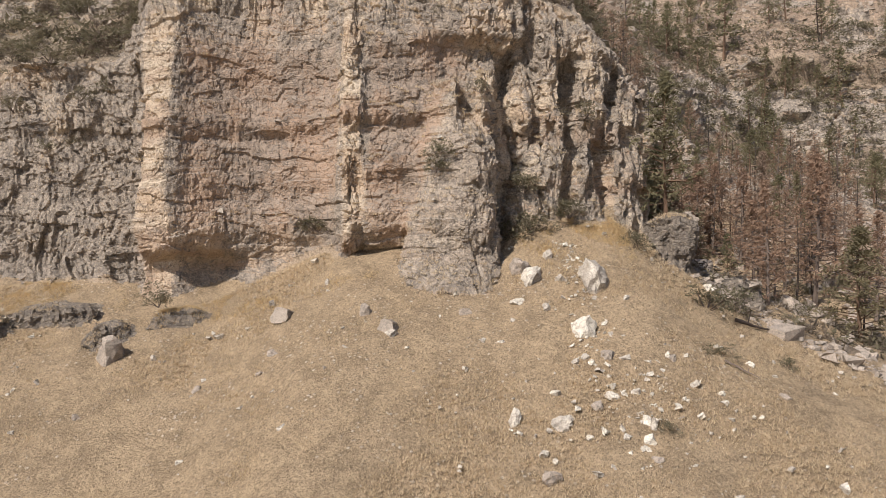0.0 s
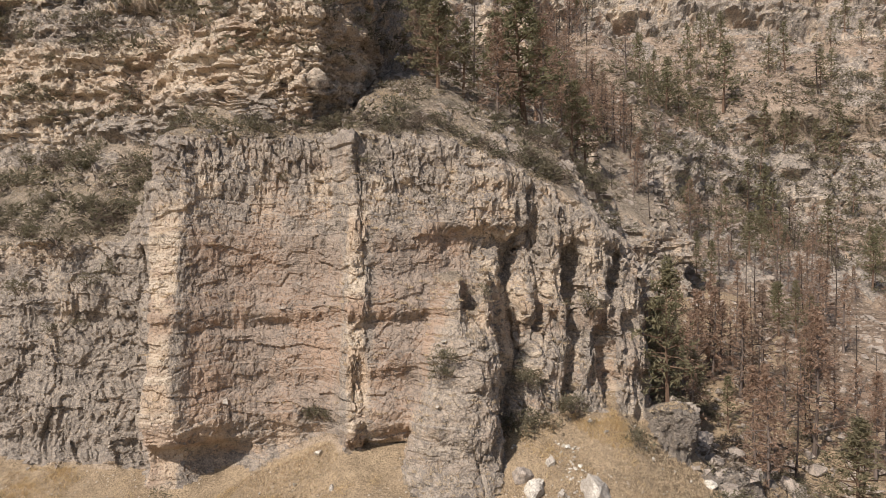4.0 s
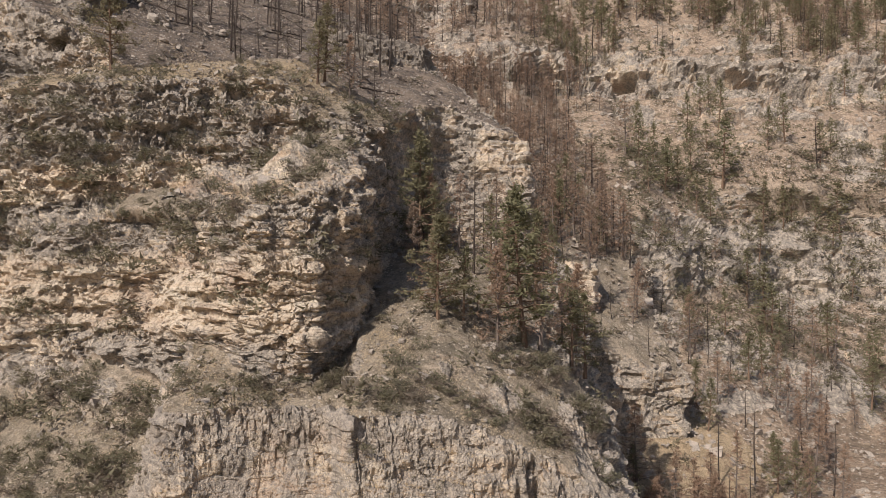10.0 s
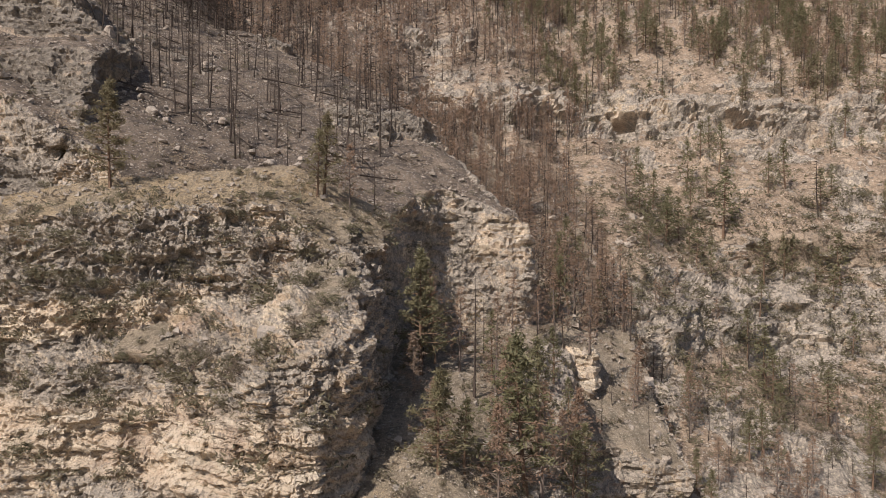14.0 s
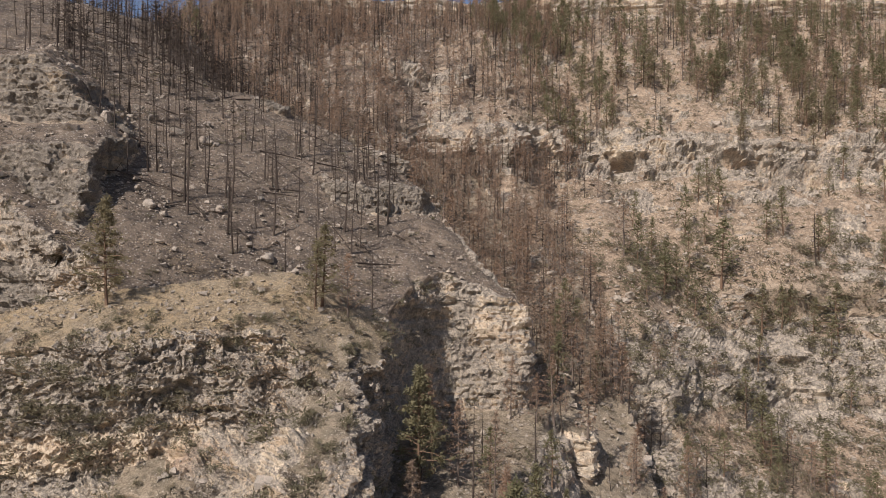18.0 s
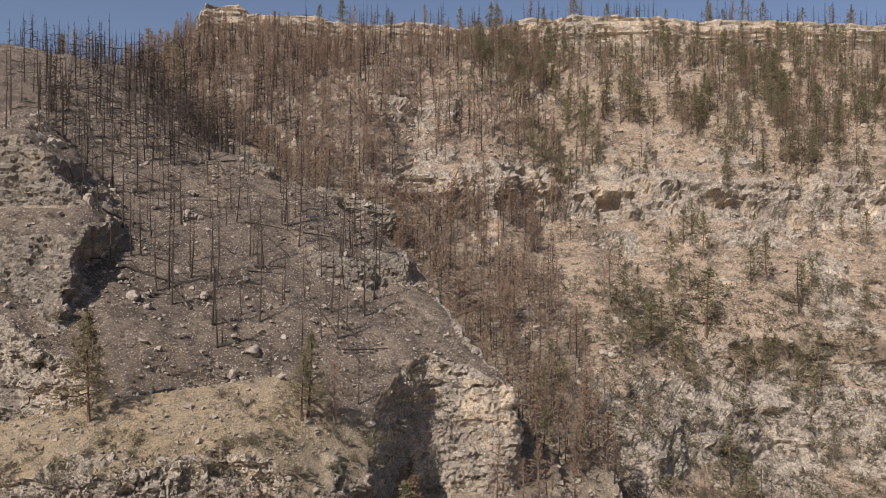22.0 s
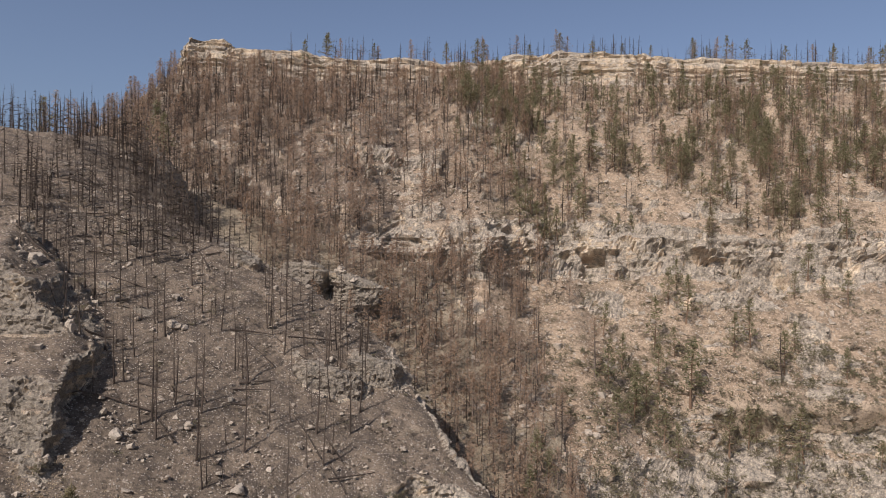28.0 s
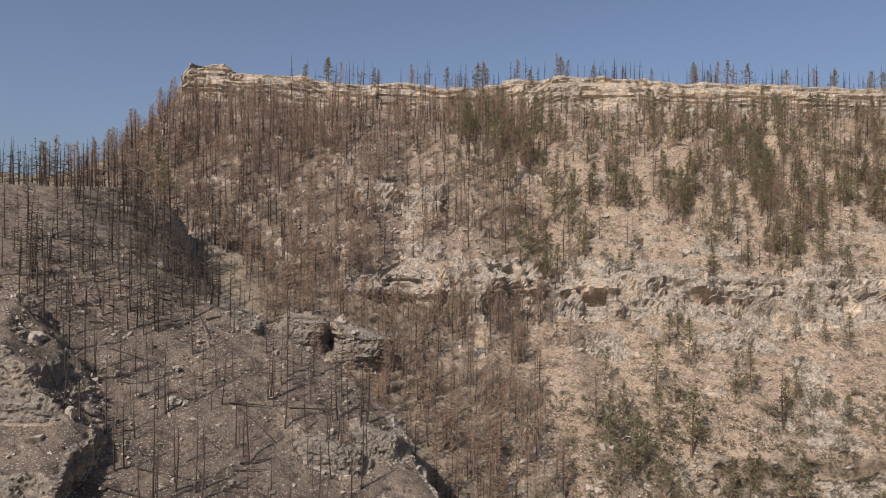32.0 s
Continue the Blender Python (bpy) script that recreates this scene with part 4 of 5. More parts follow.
def tree_model(name, kind, seed, label, group, branches, per, blades, **more):
    rng = np.random.default_rng(seed)
    wood, leaves = pine_tris(rng, kind, branches, per, blades, **more)
    root = tagged(new(name), label, "tree", group)
    skin = [{"green": BARK_LIVE, "rust": BARK_DEAD, "snag": BARK_BURNT}[kind]]
    part("trunk", mesh_of("trunk", wood, skin), root)
    if leaves is not None:
        part("crown", mesh_of("crown", leaves, [NEEDLE_GREEN if kind == "green" else NEEDLE_RUST]), root)
    return root


GREEN_LABEL = "green ponderosa pine with a ragged crown on the canyon slope"
RUST_LABEL = "fire-killed pine with scorched red-brown needles"
SNAG_LABEL = "charred bare pine trunk with broken branches"
MODELS = {
    "hero": [tree_model("pine_tree", "green", 100 + i, GREEN_LABEL, "living pines", 66, 7, 6, base=0.12, wide=0.36) for i in range(3)],
    "green": [tree_model("pine_tree", "green", 110 + i, GREEN_LABEL, "living pines", 46, 6, 5, base=0.14, wide=0.32) for i in range(5)],
    "rusthero": [tree_model("dead_pine", "rust", 120 + i, RUST_LABEL, "scorched pines", 60, 6, 6, base=0.08, wide=0.3) for i in range(3)],
    "rust": [tree_model("dead_pine", "rust", 130 + i, RUST_LABEL, "scorched pines", 48, 5, 4, base=0.1, wide=0.29) for i in range(6)],
    "snag": [tree_model("burnt_snag", "snag", 140 + i, SNAG_LABEL, "burnt trunks", 44, 0, 0, base=0.16, wide=0.25, thin=0.7) for i in range(7)],
    "bare": [tree_model("burnt_snag", "snag", 150 + i, SNAG_LABEL, "burnt trunks", 9, 0, 0, base=0.4, wide=0.09, thin=0.62) for i in range(4)],
    "far green": [tree_model("pine_tree", "green", 160 + i, GREEN_LABEL, "living pines", 34, 5, 3, base=0.1, wide=0.37, plain=True) for i in range(6)],
    "far rust": [tree_model("dead_pine", "rust", 170 + i, RUST_LABEL, "scorched pines", 36, 4, 2, base=0.1, wide=0.33, plain=True) for i in range(7)],
    "far snag": [tree_model("burnt_snag", "snag", 180 + i, SNAG_LABEL, "burnt trunks", 46, 0, 0, base=0.14, wide=0.36, thin=0.68, plain=True) for i in range(7)],
    "far bare": [tree_model("burnt_snag", "snag", 190 + i, SNAG_LABEL, "burnt trunks", 18, 0, 0, base=0.3, wide=0.18, thin=0.62, plain=True) for i in range(3)],
}
counts = {}
rest = {}
pick = np.random.default_rng(7)


def plant(kind, x, y, height, z=None):
    """A tree of that kind and height on the ground at x, y."""
    z = ground(x, y) if z is None else z
    models = MODELS["far " + kind if y > 125 and "far " + kind in MODELS else kind]
    ob = models[int(pick.integers(len(models)))]
    m = Matrix.LocRotScale((x, y, z - 0.25), Euler((pick.normal() * 0.025, pick.normal() * 0.025, pick.uniform(0, 6.28))), (height * pick.uniform(0.85, 1.25),) * 2 + (height,))
    sort = ob.name.split(".")[0]
    counts[sort] = counts.get(sort, 0) + 1
    if counts[sort] > 290:
        rest.setdefault(sort, []).append((ob, m))
    else:
        copy_thing(ob, m)


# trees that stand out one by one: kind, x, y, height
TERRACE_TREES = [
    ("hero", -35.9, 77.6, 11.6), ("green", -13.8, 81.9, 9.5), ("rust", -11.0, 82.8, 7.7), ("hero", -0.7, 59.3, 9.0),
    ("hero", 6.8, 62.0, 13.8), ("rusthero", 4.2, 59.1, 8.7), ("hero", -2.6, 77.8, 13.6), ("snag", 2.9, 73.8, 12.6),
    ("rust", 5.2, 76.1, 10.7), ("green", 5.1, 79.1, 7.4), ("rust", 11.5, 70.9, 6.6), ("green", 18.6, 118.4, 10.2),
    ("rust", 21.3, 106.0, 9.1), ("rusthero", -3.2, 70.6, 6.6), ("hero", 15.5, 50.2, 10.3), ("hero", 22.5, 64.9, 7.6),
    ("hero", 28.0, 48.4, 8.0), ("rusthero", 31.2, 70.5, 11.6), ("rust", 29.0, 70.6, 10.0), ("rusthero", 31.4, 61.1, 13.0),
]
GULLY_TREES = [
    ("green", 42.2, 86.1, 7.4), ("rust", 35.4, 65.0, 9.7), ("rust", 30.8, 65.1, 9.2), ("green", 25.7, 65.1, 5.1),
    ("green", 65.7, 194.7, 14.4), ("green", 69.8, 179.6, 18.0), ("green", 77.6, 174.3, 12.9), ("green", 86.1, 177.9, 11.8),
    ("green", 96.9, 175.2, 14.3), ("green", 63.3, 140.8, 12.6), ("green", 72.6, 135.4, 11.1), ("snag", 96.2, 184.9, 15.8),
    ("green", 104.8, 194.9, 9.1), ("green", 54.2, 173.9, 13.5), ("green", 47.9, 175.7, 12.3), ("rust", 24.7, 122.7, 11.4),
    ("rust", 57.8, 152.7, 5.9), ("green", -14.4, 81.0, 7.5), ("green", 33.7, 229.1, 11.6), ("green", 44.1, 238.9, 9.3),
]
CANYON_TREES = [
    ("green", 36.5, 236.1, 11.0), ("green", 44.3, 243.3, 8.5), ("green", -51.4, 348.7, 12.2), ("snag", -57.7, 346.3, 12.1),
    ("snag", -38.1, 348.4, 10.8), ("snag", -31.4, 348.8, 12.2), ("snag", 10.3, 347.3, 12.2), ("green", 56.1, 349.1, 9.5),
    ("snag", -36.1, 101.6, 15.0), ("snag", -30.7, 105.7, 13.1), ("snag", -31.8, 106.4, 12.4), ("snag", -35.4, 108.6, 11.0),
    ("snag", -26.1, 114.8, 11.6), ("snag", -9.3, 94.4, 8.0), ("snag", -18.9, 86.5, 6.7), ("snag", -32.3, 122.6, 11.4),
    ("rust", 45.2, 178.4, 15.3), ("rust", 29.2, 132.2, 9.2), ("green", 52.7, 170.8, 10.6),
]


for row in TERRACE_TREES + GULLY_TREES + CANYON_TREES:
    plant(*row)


def wood(kind, x0, x1, y0, y1, number, low, high, seed, keep=None, steep=1.3, clump=0.0):
    """A scattered stand of trees in a stretch of the plan."""
    rng = np.random.default_rng(seed)
    done = tries = 0
    while done < number and tries < number * 12:
        tries += 1
        x, y = rng.uniform(x0, x1), rng.uniform(y0, y1)
        if keep is not None and not keep(x, y):
            continue
        if clump and vnoise(np.array([x / clump]), np.array([y / clump]), np.array([seed * 1.7]), seed)[0] < rng.uniform(-0.5, 0.5):
            continue
        if ground.steep(x, y, 1.2) > steep:
            continue
        kinds = kind if isinstance(kind, tuple) else (kind,)
        plant(kinds[int(rng.integers(len(kinds)))], x, y, rng.uniform(low, high))
        done += 1


def crest_y(x):
    return float(np.interp(-x, [-14, -6, 4.6, 33, 50, 75, 110], [108, 112, 132, 146, 164, 200, 260]))


# the burnt hillside, the hollow behind its crest, the far wall, the rim and the gullies
wood(("snag", "bare", "snag", "snag"), -70, 0, 92, 185, 190, 5, 13, 1, lambda x, y: y < crest_y(x) + 3 and y > 92 - 0.35 * (x + 20) and x < -10 + (y - 110) * 0.2)
wood(("snag", "bare", "snag"), -78, -38, 130, 190, 130, 7, 13, 2)
wood(("snag", "snag", "snag", "bare"), -125, -55, 165, 203, 120, 7, 13, 3)
wood(("snag", "snag", "rust"), -100, -38, 195, 285, 260, 8, 14, 14, None, 3.0)
wood(("green", "rust"), -100, -62, 178, 203, 9, 11, 17, 13)
wood(("rust", "rust", "snag"), -45, 34, 125, 215, 480, 6, 12, 4, lambda x, y: y > crest_y(x) and y > 140 - x, 1.6)
wood(("rust", "snag", "rust", "snag"), -112, 45, 205, 327, 940, 7, 13, 5, None, 1.6)
wood(("green", "green", "rust", "snag"), 15, 240, 228, 328, 600, 7, 13, 6, None, 2.2, 22)
wood(("green", "green", "rust"), 10, 240, 252, 312, 190, 9, 15, 19, None, 2.0)
wood(("snag", "rust", "snag"), -110, 240, 270, 331, 450, 7, 12, 7, None, 1.7)
wood("green", 45, 150, 152, 216, 30, 8, 14, 8, None, 1.4)
wood(("snag", "snag", "snag", "rust", "snag", "green"), -60, 240, 350, 366, 130, 8, 14, 9)
wood(("snag", "bare"), 20, 240, 350, 385, 150, 5, 11, 18)
wood(("rust", "rust", "snag", "snag", "rust", "green"), 8, 80, 70, 150, 170, 5, 11, 10, lambda x, y: x > 33 or y > 99 or y < 86, 1.3)
wood(("rusthero", "rust", "snag", "green"), -5, 14, 60, 102, 16, 6, 11, 11, None, 1.2)
wood(("green", "rusthero", "rust"), 13, 27, 58, 92, 22, 6, 11, 15, None, 2.0)
wood(("rust", "rusthero", "snag"), 18, 42, 50, 82, 34, 6, 10, 12, lambda x, y: (x - 13) * 0.8 + (y - 52) * 0.6 > 5)

for kind, left in rest.items():
    bags_of = {}
    for ob, m in left:
        M = np.array(m)
        for c in ob.children_recursive:
            n = len(c.data.vertices)
            co = np.empty(n * 3, np.float32)
            c.data.vertices.foreach_get("co", co)
            bags_of.setdefault(c.data.materials[0].name, []).append(co.reshape(-1, 3) @ M[:3, :3].T + M[:3, 3])
    root = tagged(new("far_" + kind + "_stand"), "distant stand of pines on the canyon wall", "trees", kind="stuff")
    for mat, pieces in bags_of.items():
        part("foliage" if "needle" in mat else "trunks", mesh_of("stand", np.concatenate(pieces), [bpy.data.materials[mat]]), root)
for models in MODELS.values():
    for ob in models:
        for c in (*ob.children_recursive, ob):
            bpy.data.objects.remove(c)


# shrubs
def shrub_model(name, seed, mat, leaves, label, group, plain=False):
    rng = np.random.default_rng(seed)
    lobes = rng.normal(size=(9, 3)) * (0.3, 0.3, 0.16) + (0, 0, 0.36)
    size = rng.uniform(0.16, 0.34, 9)
    i = rng.integers(9, size=leaves)
    d = rng.normal(size=(leaves, 3))
    d /= np.linalg.norm(d, axis=1, keepdims=True)
    c = lobes[i] + d * size[i][:, None] * rng.uniform(0.55, 1.0, (leaves, 1))
    c[:, 2] = np.maximum(c[:, 2], 0.02)
    t = tufts(rng, c, 0.34 if plain else 0.12, 2)
    stems = []
    for k in range(6):
        stems += limb([(0, 0, -0.12), lobes[k] * 0.6, lobes[k]], [0.02, 0.014, 0.006], 3)
    root = tagged(new(name), label, "shrub", group)
    if not plain:
        part("stem", mesh_of("stem", stems, [BARK_DEAD]), root)
    part("foliage", mesh_of("foliage", t, [mat]), root)
    return root


SHRUBS = [shrub_model("shrub", 200 + i, SHRUB_LEAF, 240, "dark olive mountain shrub rooted in the rock", "canyon shrubs") for i in range(4)]
SHRUBS += [shrub_model("dry_shrub", 210 + i, SHRUB_GREY, 200, "grey-brown dry brush on the slope", "dry brush") for i in range(3)]
more_shrubs = []
LIGHT = [shrub_model("far_shrub", 220 + i, SHRUB_LEAF, 20, "olive shrub", "canyon shrubs", True) for i in range(4)]
LIGHT += [shrub_model("far_shrub", 230 + i, SHRUB_GREY, 18, "dry shrub", "dry brush", True) for i in range(3)]


def bush(x, y, size, z=None, dry=False, thing=True):
    rng = pick
    ob = (SHRUBS if thing else LIGHT)[int(rng.integers(4, 7)) if dry else int(rng.integers(0, 4))]
    z = ground(x, y) if z is None else z
    m = Matrix.LocRotScale((x, y, z - 0.05), Euler((0, 0, rng.uniform(0, 6.28))), (size * rng.uniform(0.9, 1.4), size * rng.uniform(0.9, 1.3), size * rng.uniform(0.7, 1.0)))
    if not thing:
        more_shrubs.append((ob, m))
    else:
        copy_thing(ob, m)


def brush(x0, x1, y0, y1, number, low, high, seed, steep=1.6, dry=0.2, thing=True, keep=None):
    rng = np.random.default_rng(seed)
    done = tries = 0
    while done < number and tries < number * 15:
        tries += 1
        x, y = rng.uniform(x0, x1), rng.uniform(y0, y1)
        if (keep is not None and not keep(x, y)) or ground.steep(x, y, 0.8) > steep:
            continue
        bush(x, y, rng.uniform(low, high), dry=rng.uniform() < dry, thing=thing)
        done += 1


def face(x, z, deep):
    """The first rock met at that height, looking into the slope; deep: the hollow farther back."""
    F, o, h = mid_grid if deep else near_grid
    i, k = int(round((x - o[0]) / h)), int(round((z - o[2]) / h))
    hit = np.nonzero(F[i, :, k] < 0)[0]
    return o[1] + hit[0] * h if len(hit) else None


def face_brush(x0, x1, z0, z1, number, low, high, seed, dry=0.2, deep=False, thing=True):
    """Shrubs clinging to ledges and cracks of a cliff, in loose groups."""
    rng = np.random.default_rng(seed)
    done = tries = 0
    while done < number and tries < number * 8:
        tries += 1
        x, z = rng.uniform(x0, x1), rng.uniform(z0, z1)
        if vnoise(np.array([x / 4]), np.array([z / 3]), np.array([seed * 0.7]), seed)[0] < rng.uniform(-0.7, 0.3):
            continue
        y = face(x, z, deep)
        if y is None or (deep and y > 125):
            continue
        bush(x, y + 0.15, rng.uniform(low, high), z - 0.1, rng.uniform() < dry, thing)
        done += 1


face_brush(-52, -6, 44, 69, 90, 0.9, 2.3, 31)
face_brush(-52, -6, 44, 69, 80, 0.9, 2.3, 39, 0.2, False, False)
face_brush(-54, -6, 44, 70, 190, 0.6, 1.9, 36, 0.3, False, False)
face_brush(-54, -6, 44, 70, 90, 0.9, 1.8, 37, 0.6, False, False)
face_brush(-42, -22, 22, 41, 40, 0.5, 1.3, 32)
face_brush(-20, 14, 33, 41, 22, 0.4, 1.0, 33)
face_brush(-2, 33, 30, 66, 110, 0.7, 1.6, 34, 0.4, True, False)
face_brush(-12, 4, 50, 72, 90, 0.7, 1.9, 38, 0.4, True, False)
face_brush(-68, -44, 72, 106, 70, 0.6, 1.5, 35, 0.6, True, False)
def far_brush(x0, x1, z0, z1, number, low, high, seed, dry):
    rng = np.random.default_rng(seed)
    for _ in range(number):
        x, z = rng.uniform(x0, x1), rng.uniform(z0, z1)
        c = ground.cols[int((x - FAR_X0) / (FAR_X1 - FAR_X0) * (COLS - 1))]
        k = int(np.argmax(c[:, 2] > z))
        bush(c[k, 0], c[k, 1], rng.uniform(low, high), c[k, 2] - 0.1, rng.uniform() < dry, False)


far_brush(33, 175, 34, 80, 1300, 1.3, 2.9, 51, 0.15)
far_brush(15, 200, 72, 130, 1100, 0.6, 1.5, 52, 0.3)
far_brush(-60, 220, 112, 182, 1100, 0.6, 1.5, 53, 0.5)
brush(-44, 8, 49, 61, 60, 0.7, 1.9, 21, 2.5, 0.2)
brush(-44, 8, 49, 61, 60, 0.7, 1.9, 47, 2.5, 0.2, False)
brush(5, 14, 52, 62, 30, 1.0, 2.0, 45, 3.0, 0.3)
brush(-50, -6, 57, 74, 50, 0.7, 1.9, 22, 6.0, 0.15)
brush(-55, -8, 71, 92, 45, 0.5, 1.3, 23, 1.5, 0.4)
brush(14, 34, 46, 76, 40, 0.8, 1.8, 24, 1.6, 0.6, True, lambda x, y: (x - 13) * 0.8 + (y - 52) * 0.6 > 1)
brush(2, 33, 58, 112, 70, 0.8, 1.8, 25, 1.6, 0.5, False)
brush(34, 170, 120, 218, 420, 0.9, 2.0, 26, 1.8, 0.15, False)
brush(14, 32, 44, 64, 170, 0.5, 1.3, 44, 2.5, 0.8, False, lambda x, y: (x - 13) * 0.8 + (y - 52) * 0.6 > 0)
brush(34, 125, 112, 160, 620, 0.9, 2.2, 29, 2.2, 0.3, False)
brush(-60, 230, 150, 338, 1300, 0.6, 1.3, 41, 2.5, 0.55, False)
brush(-75, 10, 84, 200, 900, 0.35, 0.9, 42, 2.0, 0.9, False)
brush(-48, 12, 49, 90, 500, 0.25, 0.6, 43, 2.0, 0.75, False)
brush(15, 210, 210, 300, 320, 1.0, 2.4, 27, 2.2, 0.2, False)
brush(-60, 10, 92, 150, 130, 0.6, 1.4, 28, 1.6, 0.7, False)
brush(-46, -21, 50.5, 63, 34, 0.8, 2.1, 48, 3.0, 0.15)
brush(-46, -21, 50.5, 63, 60, 0.6, 1.7, 49, 3.0, 0.3, False)
rng = np.random.default_rng(46)
for _ in range(85):
    x = rng.uniform(-46, 9)
    bush(x, float(np.interp(x, LOW_X, LOW_BROW)) + rng.uniform(0.6, 3.0) + 0.6 * abs(rng.normal()), rng.uniform(0.7, 1.9) * (1.2 if x < -22 else 0.9), dry=rng.uniform() < 0.25, thing=rng.uniform() < 0.5)
bags_of = {}
for ob, m in more_shrubs:
    M = np.array(m)
    for c in ob.children:
        co = np.empty(len(c.data.vertices) * 3, np.float32)
        c.data.vertices.foreach_get("co", co)
        bags_of.setdefault((c.name.split(".")[0], c.data.materials[0].name), []).append(co.reshape(-1, 3) @ M[:3, :3].T + M[:3, 3])
root = tagged(new("far_brush"), "olive and grey brush dotted over the canyon slopes", "shrubs", kind="stuff")
for (kind, mat), pieces in bags_of.items():
    part(kind, mesh_of(kind, np.concatenate(pieces), [bpy.data.materials[mat]]), root)


# ---- boulders, stones, grass and fallen wood ----
def stone_material(name, a, b):
    s = Shade(name)
    n, f = s.noise(0.5, 5, 0.65), s.noise(0.08, 5, 0.7)
    c = s.mix(s.ramp(n, 0.35, 0.65), a, b)
    c = s.mix(s.ramp(s.math("ADD", s.noise(1.1, 4, 0.6), s.math("MULTIPLY", s.random(), 0.25)), 0.56, 0.74, 0, 0.7), c, GREY)
    c = s.mix(s.ramp(f, 0.42, 0.64, 0, 0.6), c, DARK)
    c = s.mix(s.ramp(s.noise(0.3, 5, 0.7), 0.55, 0.64, 0, 0.5), c, DARK)
    return s.done(c, s.math("ADD", n, f), 0.7, 0.06)


STONE_WHITE = stone_material("fresh broken limestone", (0.66, 0.61, 0.50), (0.74, 0.70, 0.60))
STONE_GREY = stone_material("lichened boulder", (0.31, 0.265, 0.215), (0.46, 0.39, 0.315))


def boulder_mesh(seed, mat, detail=3):
    rng = np.random.default_rng(seed)
    bm = bmesh.new()
    bmesh.ops.create_icosphere(bm, subdivisions=detail, radius=0.62)
    planes = rng.normal(size=(20, 3))
    planes /= np.linalg.norm(planes, axis=1, keepdims=True)
    cut = rng.uniform(0.34, 0.54, 20)
    for v in bm.verts:
        p = np.array(v.co)
        for n, c in zip(planes, cut):
            e = p @ n - c
            if e > 0:
                p = p - n * e
        q = Vector(p * 3.1) + Vector((seed * 3.7, 0, 0))
        p = p * (1 + 0.16 * noise.noise(q) + 0.14 * noise.noise(q * 2.3) + 0.11 * noise.noise(q * 5.1))
        v.co = p
    me = bpy.data.meshes.new("boulder")
    bm.to_mesh(me)
    bm.free()
    me.materials.append(mat)
    return me


BOULDER_MESHES = [[boulder_mesh(300 + i + 10 * w, STONE_WHITE if w else STONE_GREY) for i in range(5)] for w in (0, 1)]
# pale or not, x, y, width, height
SLOPE_BOULDERS = [
    (1, 5.3, 42.6, 1.53, 1.50), (0, 4.7, 43.7, 1.44, 1.23), (1, 6.4, 44.3, 0.83, 0.83), (1, 8.9, 41.7, 2.35, 2.15), (1, 5.8, 40.2, 0.69, 0.50),
    (1, 4.3, 41.1, 1.22, 0.51), (1, 7.5, 38.0, 1.54, 1.42), (1, 10.3, 40.6, 0.44, 0.63), (1, 3.1, 38.3, 0.60, 0.48), (1, 2.2, 38.6, 0.78, 0.42),
    (0, 8.4, 36.6, 0.86, 0.69), (1, 8.0, 34.1, 0.72, 0.35), (0, 7.2, 33.4, 0.71, 0.58), (1, 3.3, 33.1, 0.62, 0.88), (1, 5.5, 32.6, 1.22, 0.66),
    (1, 9.2, 32.5, 0.61, 0.51),
]
MORE_BOULDERS = [
    (1, 9.4, 32.2, 0.40, 0.70), (0, 9.1, 30.4, 0.71, 0.43), (0, 4.5, 29.8, 0.89, 0.75), (1, 11.4, 36.6, 0.40, 0.46), (0, -9.4, 42.3, 2.18, 1.19),
    (0, -4.4, 40.8, 1.02, 0.89), (0, -3.0, 39.4, 1.66, 1.17), (1, -2.8, 39.1, 1.10, 0.61), (0, 1.2, 40.8, 1.08, 0.77), (0, -19.2, 41.3, 2.06, 2.00),
    (1, -16.8, 41.8, 0.49, 0.33), (0, -9.2, 39.3, 0.86, 0.49), (0, -13.3, 38.8, 0.67, 0.48), (0, -9.7, 38.2, 0.60, 0.30), (1, -7.1, 44.4, 0.31, 0.49),
    (0, 16.7, 35.0, 0.71, 0.38),
]
SMALL_BOULDERS = [
    (1, 16.0, 37.5, 0.53, 0.35), (1, 13.4, 34.6, 0.38, 0.27), (0, -6.0, 36.7, 0.52, 0.34), (0, -19.0, 37.3, 0.64, 0.41), (1, 6.5, 31.8, 0.35, 0.25),
    (1, 8.9, 39.1, 0.31, 0.24), (1, 7.2, 36.6, 0.63, 0.40), (1, 6.7, 36.4, 0.46, 0.34), (1, 7.5, 36.3, 0.40, 0.28), (1, 4.4, 31.2, 0.49, 0.34),
    (1, 4.8, 30.8, 0.34, 0.24), (0, 11.6, 36.5, 0.51, 0.40), (1, 19.0, 47.0, 0.59, 0.44), (1, 17.3, 46.8, 0.95, 0.59), (0, 18.6, 46.9, 2.20, 1.47),
    (1, 25.0, 71.8, 1.12, 0.90),
]
for white, x, y, w, h in SLOPE_BOULDERS + MORE_BOULDERS + SMALL_BOULDERS:
    ob = new("boulder", BOULDER_MESHES[white][int(pick.integers(5))])
    tagged(ob, "fresh white limestone block lying in the dry grass" if white else "grey lichened boulder half sunk in the dry grass", "boulder", "boulders on the slope")
    ob.matrix_basis = Matrix.LocRotScale((x, y + 0.3 * w, ground(x, y) + 0.18 * h), Euler((pick.normal() * 0.1, pick.normal() * 0.1, pick.uniform(0, 6.28))), (w * 0.95, w * 0.85, h * 1.1))

